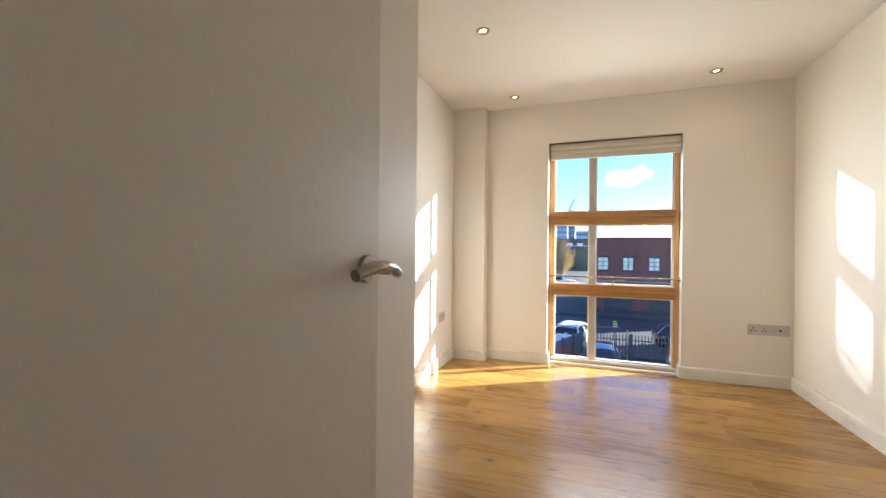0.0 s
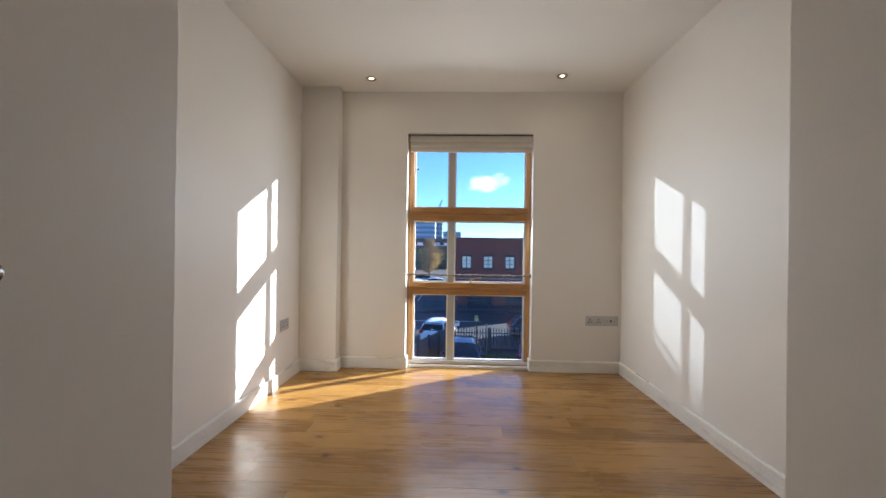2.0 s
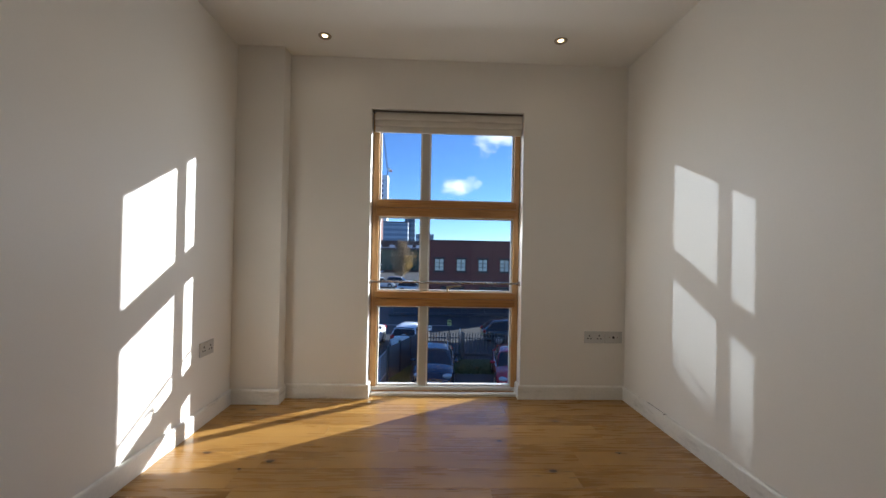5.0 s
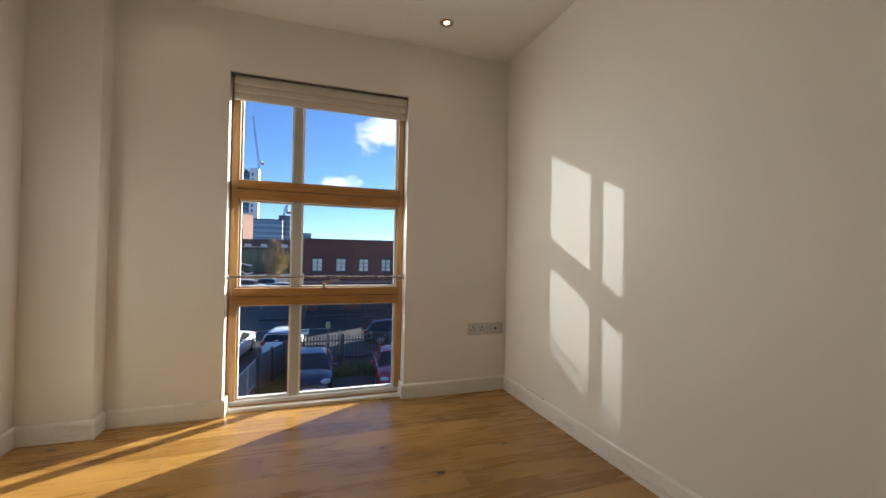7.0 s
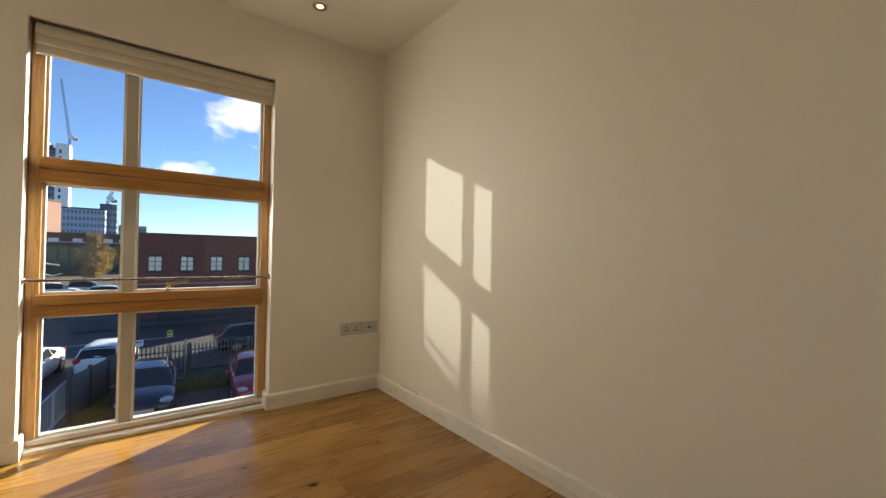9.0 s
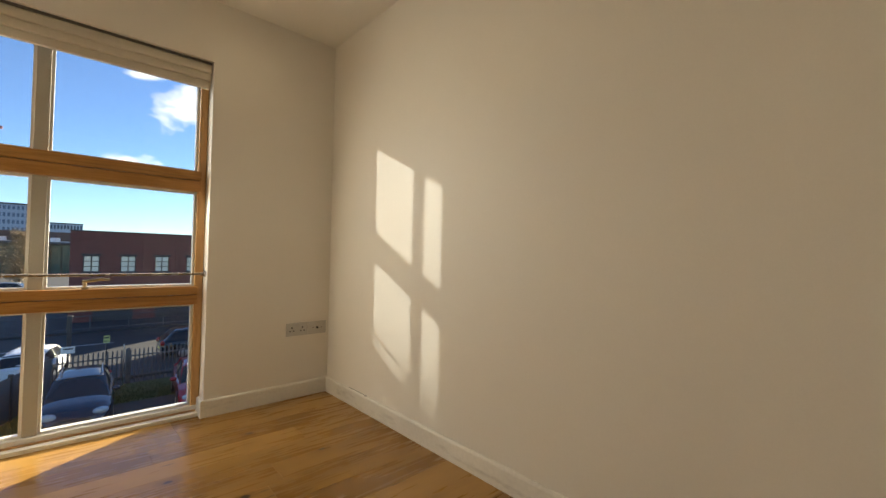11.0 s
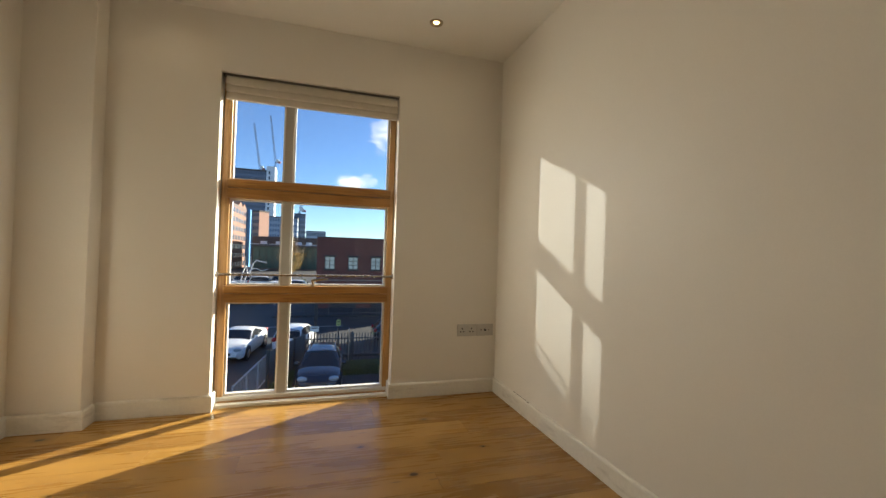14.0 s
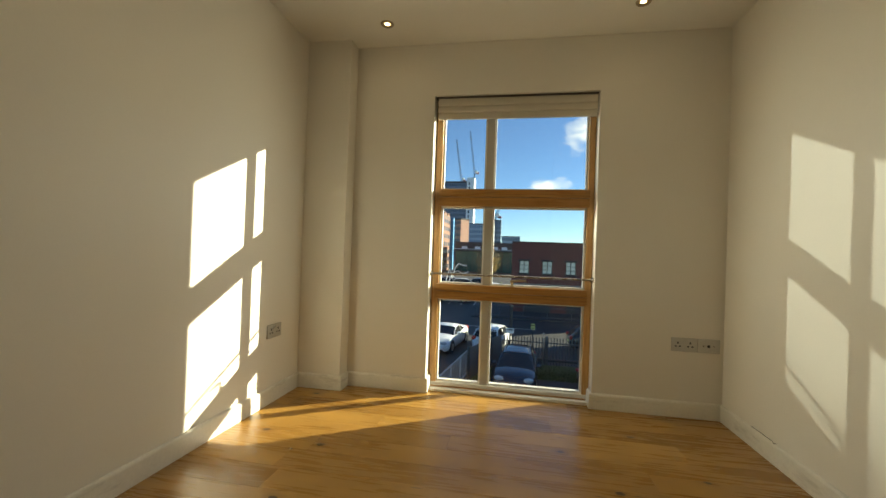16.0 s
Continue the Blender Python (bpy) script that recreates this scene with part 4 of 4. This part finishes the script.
    part("number_plate", box(B(), (-0.26, r - 0.03, 0.50), (0.26, r + 0.012, 0.60), 0.006), M_YELLOW, t, "yellow rear plate")
    return t


P_DARK = plain("dark_blue_grey_paint", (0.042, 0.048, 0.068), 0.22, metal=0.4, vary=0.1, coat=0.6)
P_WHITE = plain("white_car_paint", (0.74, 0.75, 0.76), 0.25, vary=0.04, coat=0.6)
P_RED = plain("red_car_paint", (0.36, 0.012, 0.022), 0.25, vary=0.08, coat=0.6)
P_BLACK = plain("black_car_paint", (0.012, 0.012, 0.015), 0.18, vary=0.1, coat=0.7)
P_SILVER = plain("silver_car_paint", (0.42, 0.44, 0.46), 0.3, metal=0.6, vary=0.05, coat=0.5)
car("dark blue-grey people carrier parked facing the window", (0.37, 19.1, G), -4, P_DARK, (4.1, 1.70, 1.36), hood=0.23, roof=(0.46, 0.84), tail=0.97, belt=0.88, nose=0.70, bars=True, lamps=1.12)
car("white saloon car parked in the yard", (-3.72, 24.6, G), -9, P_WHITE, (4.5, 1.78, 1.30), hood=0.31, roof=(0.48, 0.68), tail=0.90, belt=0.90, nose=0.70, boot=0.98)
car("white hatchback seen from behind, parked by the fence", (-1.0, 25.4, G), 170, P_WHITE, (4.0, 1.70, 1.36), hood=0.25, roof=(0.42, 0.88), tail=0.98, belt=0.92)
car("bright red hatchback parked before the palisade fence", (3.76, 18.6, G), -6, P_RED, (4.0, 1.74, 1.40), hood=0.27, roof=(0.45, 0.80), tail=0.96, belt=0.90)
car("black estate car parked along the road", (5.75, 26.2, G), 90, P_BLACK, (4.7, 1.8, 1.46), hood=0.27, roof=(0.43, 0.88), tail=0.98, belt=0.92)
car("dark car standing behind on the road", (9.6, 31.0, G), 90, P_DARK, (4.4, 1.78, 1.45))
for x, y, turn, paint, label in ((-4.6, 66, 80, P_SILVER, "silver car far off on the car park"), (-7.3, 64, 95, P_WHITE, "white car far off on the car park"), (-9.6, 66, 85, P_SILVER, "silver car far off on the car park"),
                                 (-12.4, 63, 90, P_WHITE, "white car far off on the car park"), (-2.2, 57, 90, P_WHITE, "white van-like car beyond the road"), (-6.6, 46, 92, P_WHITE, "white car at the road's far side"), (-11.0, 45, 92, P_SILVER, "silver car at the road's far side")):
    car(label, (x, y, G), turn, paint, (4.4, 1.8, 1.6), roof=(0.42, 0.88), tail=0.97)

# ---- tree ----


def tree(at, height, wide, seed):
    r = random.Random(seed)
    t = thing("tree", "slender tree with thinning golden autumn leaves", "tree", at)
    bm = B()
    sweep(bm, [(0, 0, 0), (0.05, 0.02, height * 0.3), (-0.03, 0.05, height * 0.6), (0.02, 0, height * 0.93)], [0.14, 0.11, 0.07, 0.015], 10)
    tips = []
    for k in range(34):
        z = height * (0.10 + 0.80 * k / 34)
        a, reach = r.uniform(0, 6.28), wide / 2 * (0.35 + 0.75 * math.sin(math.pi * min(1, 0.15 + 0.85 * (k / 34)))) * r.uniform(0.6, 1.1)
        tip = Vector((reach * math.cos(a), reach * math.sin(a), z + reach * r.uniform(0.5, 1.0)))
        sweep(bm, [(0, 0, z), (tip.x * 0.5, tip.y * 0.5, z + (tip.z - z) * 0.4), tuple(tip)], [0.04, 0.025, 0.008], 6)
        tips.append((Vector((0, 0, z)), tip))
    part("trunk", bm, M_BARK, t, "grey-brown trunk and limbs", True)
    crowns = {"crown": ([], [], M_LEAF, "thinning brown leaves and twigs"), "gold_crown": ([], [], M_GOLD, "golden leaves low on the sunny side")}
    for a0, b0 in tips:
        for _ in range(330):
            c = a0.lerp(b0, r.uniform(0.1, 1.05)) + Vector((r.gauss(0, 0.34), r.gauss(0, 0.34), r.gauss(0, 0.38)))
            u = Vector((r.gauss(0, 1), r.gauss(0, 1), r.gauss(0, 1))).normalized() * 0.075
            v = Vector((r.gauss(0, 1), r.gauss(0, 1), r.gauss(0, 1))).normalized() * 0.06
            verts, faces = crowns["gold_crown" if c.x > 0.7 + 0.3 * r.gauss(0, 1) and c.z < height * 0.62 else "crown"][:2]
            k = len(verts)
            verts += [c - u, c + v, c + u, c - v]
            faces.append((k, k + 1, k + 2, k + 3))
    for name, (verts, faces, leaf, label) in crowns.items():
        data = bpy.data.meshes.new(name)
        data.from_pydata([tuple(v) for v in verts], [], faces)
        data.materials.append(leaf)
        o = new(name, data)
        o.parent = t
        o["label"] = label
    return t


tree((-5.2, 80, G), 7.9, 4.3, 11)

# ---- far buildings ----


def storeys(name, label, at, size, wall, glass, cols, rows, wframe=0.18, turn=0, roof=None, sides=True):
    """A far block: body, roof slab and, on its near face and right side, each window set in as a piece."""
    w, d, h = size
    t = thing(name, label, "building", at, turn)
    part("wall", box(B(), (0, 0, 0), (w, d, h)), wall, t)
    part("roof", box(B(), (-0.1, -0.1, h), (w + 0.1, d + 0.1, h + 0.02 * h + 0.15)), roof or M_COPE, t)
    cw, rh = w / cols, h / rows
    pane = mesh_of("window", box(B(), (cw * 0.22, -0.06, rh * 0.3), (cw * 0.78, 0.02, rh * 0.82)), glass)
    for i in range(cols):
        for j in range(rows):
            o = new("window", pane)
            o.parent = t
            o.location = (i * cw, 0, j * rh)
    if sides:
        n = max(2, int(cols * 0.6))
        cd = d / n
        pane2 = mesh_of("window", box(B(), (-0.02, cd * 0.22, rh * 0.3), (0.06, cd * 0.78, rh * 0.82)), glass)
        for i in range(n):
            for j in range(rows):
                o = new("window", pane2)
                o.parent = t
                o.location = (w, i * cd, j * rh)
    return t


F_DARK = plain("far_dark_glass", (0.05, 0.07, 0.10), 0.2, vary=0.4, scale=0.3)
F_GREY = plain("far_grey_cladding", (0.42, 0.50, 0.58), 0.6, vary=0.1, scale=0.1)
F_BLUE = plain("far_blue_grey", (0.13, 0.19, 0.27), 0.6, vary=0.12, scale=0.1)
F_WHITE = plain("far_white_core", (0.85, 0.86, 0.87), 0.6, vary=0.08, scale=0.1)
F_TOWER = plain("far_tower_concrete", (0.14, 0.19, 0.27), 0.6, vary=0.15, scale=0.1)

# long low station hall
hall_b = thing("station_hall", "long low building with dark glass front and flat roof", "building", (-16.7, 115, G))
part("wall", box(B(), (0, 0.6, 0), (17.2, 14, 8.75)), plain("station_wall", (0.13, 0.09, 0.075), 0.8, vary=0.2, scale=0.3), hall_b)
part("roof", box(B(), (-0.2, -1.6, 6.3), (18.2, 14, 6.7)), plain("station_canopy", (0.10, 0.11, 0.12), 0.5), hall_b, "dark flat canopy")
part("fascia", box(B(), (-0.2, -1.75, 6.7), (18.2, -1.5, 6.82)), F_WHITE, hall_b)
M_STATION = plain("station_glass", (0.04, 0.095, 0.08), 0.12, vary=0.5, scale=0.6)
for k in range(10):
    part("window", box(B(), (0.2 + 1.65 * k, 0.45, 0.4), (1.7 + 1.65 * k, 0.62, 6.1)), M_STATION, hall_b, "dark greenish glass bay")
for x in (2.0, 5.7, 10.6, 13.2):
    part("rooflight", box(B(), (x, -0.4, 6.7), (x + 1.5, 0.58, 7.55), 0.05), F_WHITE, hall_b, "white box rooflight")

mill = storeys("mill_building", "tall brown brick mill with rows of windows and gables", (-29.8, 100, G), (9.0, 30, 16.2), M_BRICK2, F_DARK, 14, 7)
part("gable", prism(B(), [(16, 16.2), (30, 16.2), (30, 16.8), (27.2, 18.0), (24.5, 16.8), (21.5, 18.0), (18, 16.6)], 0, 9.0), M_BRICK2, mill)
lift = thing("stair_tower", "narrow bright blue clad stair tower", "tower", (-20.6, 131.5, G))
part("shaft", box(B(), (0, 0, 0), (0.7, 2, 17.0)), M_BLUE, lift)
for k in range(8):
    part("landing", box(B(), (-0.5, 0.2, 1.5 + 2 * k), (0.0, 1.8, 1.8 + 2 * k)), M_DKSTEEL, lift)
storeys("brick_tower", "orange brick tower block with one bare flank", (-22.2, 151.9, G), (2.9, 4.2, 18.0), plain("orange_clay", (0.43, 0.25, 0.19), 0.85, vary=0.1, scale=0.5), F_DARK, 3, 8, turn=-40, sides=False)
storeys("grey_block", "blue-grey block of flats with many windows", (-25.9, 221, G), (14.4, 12, 21.5), F_GREY, F_BLUE, 12, 8)
storeys("dark_tower", "dark blue-grey tower block", (-13.9, 232, G), (5.8, 8, 24.5), F_BLUE, F_DARK, 4, 9)
storeys("low_grey_block", "low grey office block on the skyline", (-8.1, 252, G), (11.0, 10, 16.5), F_GREY, F_DARK, 10, 5)
storeys("high_rise", "unfinished high-rise tower with dark glazed floors", (-57, 300, G), (20.3, 18, 58), F_TOWER, F_DARK, 14, 18, sides=False)
core = thing("concrete_core", "pale concrete core of the unfinished tower", "tower", (-36.7, 299, G))
part("shaft", box(B(), (0, 0, 0), (5.6, 10, 62)), F_WHITE, core)
for k in range(16):
    part("window", box(B(), (1.4, -0.1, 4 + 3.5 * k), (2.4, 0.1, 6 + 3.5 * k)), F_DARK, core)


def crane(at, mast, jib, lean, label):
    """A luffing crane: lattice mast, cab, raised jib."""
    t = thing("tower_crane", label, "crane", at)

    def lattice(a, b2, w, n):
        bm = B()
        a, b2 = Vector(a), Vector(b2)
        q = (b2 - a).to_track_quat("Z", "Y")
        c = [q @ Vector((sx * w, sy * w, 0)) for sx, sy in ((-1, -1), (1, -1), (1, 1), (-1, 1))]
        for k in range(4):
            tube(bm, a + c[k], b2 + c[k] * 0.6, 0.11, seg=5)
        for j in range(n):
            for k in range(4):
                s0, s1 = j / n, (j + 1) / n
                tube(bm, a.lerp(b2, s0) + c[k] * (1 - 0.4 * s0), a.lerp(b2, s1) + c[(k + 1) % 4] * (1 - 0.4 * s1), 0.055, seg=4)
        return bm

    paint = bpy.data.materials.get("crane_paint") or plain("crane_paint", (0.03, 0.04, 0.07), 0.95)
    part("mast", lattice((0, 0, 0), (0, 0, mast), 0.55, 10), paint, t)
    part("cab", box(B(), (0.3, -1, mast), (2.2, 1, mast + 1.8), 0.1), M_WHITE, t, "white cab")
    part("counterweight", box(B(), (1.2, -0.8, mast - 0.6), (3.4, 0.8, mast + 0.6), 0.1), plain("crane_red", (0.3, 0.08, 0.07), 0.5), t)
    part("jib", lattice((0, 0, mast + 0.5), (-lean, 0, mast + jib), 0.5, 14), paint, t, "raised lattice jib")


crane((-41.5, 303, 53), 3.0, 31, 4.6, "tall luffing crane with raised jib on the tower")
crane((-31.7, 303, 56), 5.5, 32, 4.2, "tall luffing crane with raised jib beside the tower")
crane((-11.5, 236, 20), 2.5, 7.5, -3.0, "small distant crane above the rooftops")

swirl = thing("street_sculpture", "white curved tubular street sculpture", "sculpture", (-8.6, 62, G))
part("tube", sweep(B(), [(-1.7, 0, 0), (-1.2, 0, 2.4), (-0.9, 0, 3.1), (-0.7, 0, 2.2), (-0.5, 0, 1.6), (-0.1, 0, 3.3), (0.4, 0, 3.9), (1.0, 0, 3.7), (1.7, 0, 3.6)], [0.08] * 9, 8), M_WHITE, swirl, "", True)
part("arm", sweep(B(), [(-1.3, 0.1, 0), (-0.9, 0.1, 1.5), (-0.4, 0.1, 2.5), (0.3, 0.1, 2.8), (1.1, 0.1, 2.4), (1.9, 0.1, 2.7)], [0.07] * 6, 8), M_WHITE, swirl, "", True)


def shrub(at, size, seed):
    """A low bush: short stems under a ragged heap of leaves."""
    r = random.Random(seed)
    t = thing("shrub", "low evergreen shrub at the car park edge", "shrub", at)
    bm = B()
    verts, faces = [], []
    for _ in range(9):
        a, reach = r.uniform(0, 6.28), r.uniform(0.3, 0.9) * size
        tip = Vector((reach * math.cos(a), reach * math.sin(a), size * r.uniform(0.5, 1.2)))
        sweep(bm, [(0, 0, 0), tuple(tip * 0.5 + Vector((0, 0, 0.1))), tuple(tip)], [0.04, 0.03, 0.01], 6)
        for _ in range(90):
            c = tip * r.uniform(0.4, 1.1) + Vector((r.gauss(0, 0.16), r.gauss(0, 0.16), r.gauss(0, 0.14))) * size
            c.z = max(0.05, c.z)
            u, v = (Vector((r.gauss(0, 1), r.gauss(0, 1), r.gauss(0, 1))).normalized() * 0.09 for _ in range(2))
            k = len(verts)
            verts += [tuple(c - u), tuple(c + v), tuple(c + u), tuple(c - v)]
            faces.append((k, k + 1, k + 2, k + 3))
    part("stems", bm, M_BARK, t)
    data = bpy.data.meshes.new("foliage")
    data.from_pydata(verts, [], faces)
    data.materials.append(M_GRASS)
    new("foliage", data).parent = t


shrub((-2.5, 60, G), 1.1, 5)
shrub((-1.1, 57, G), 0.9, 8)
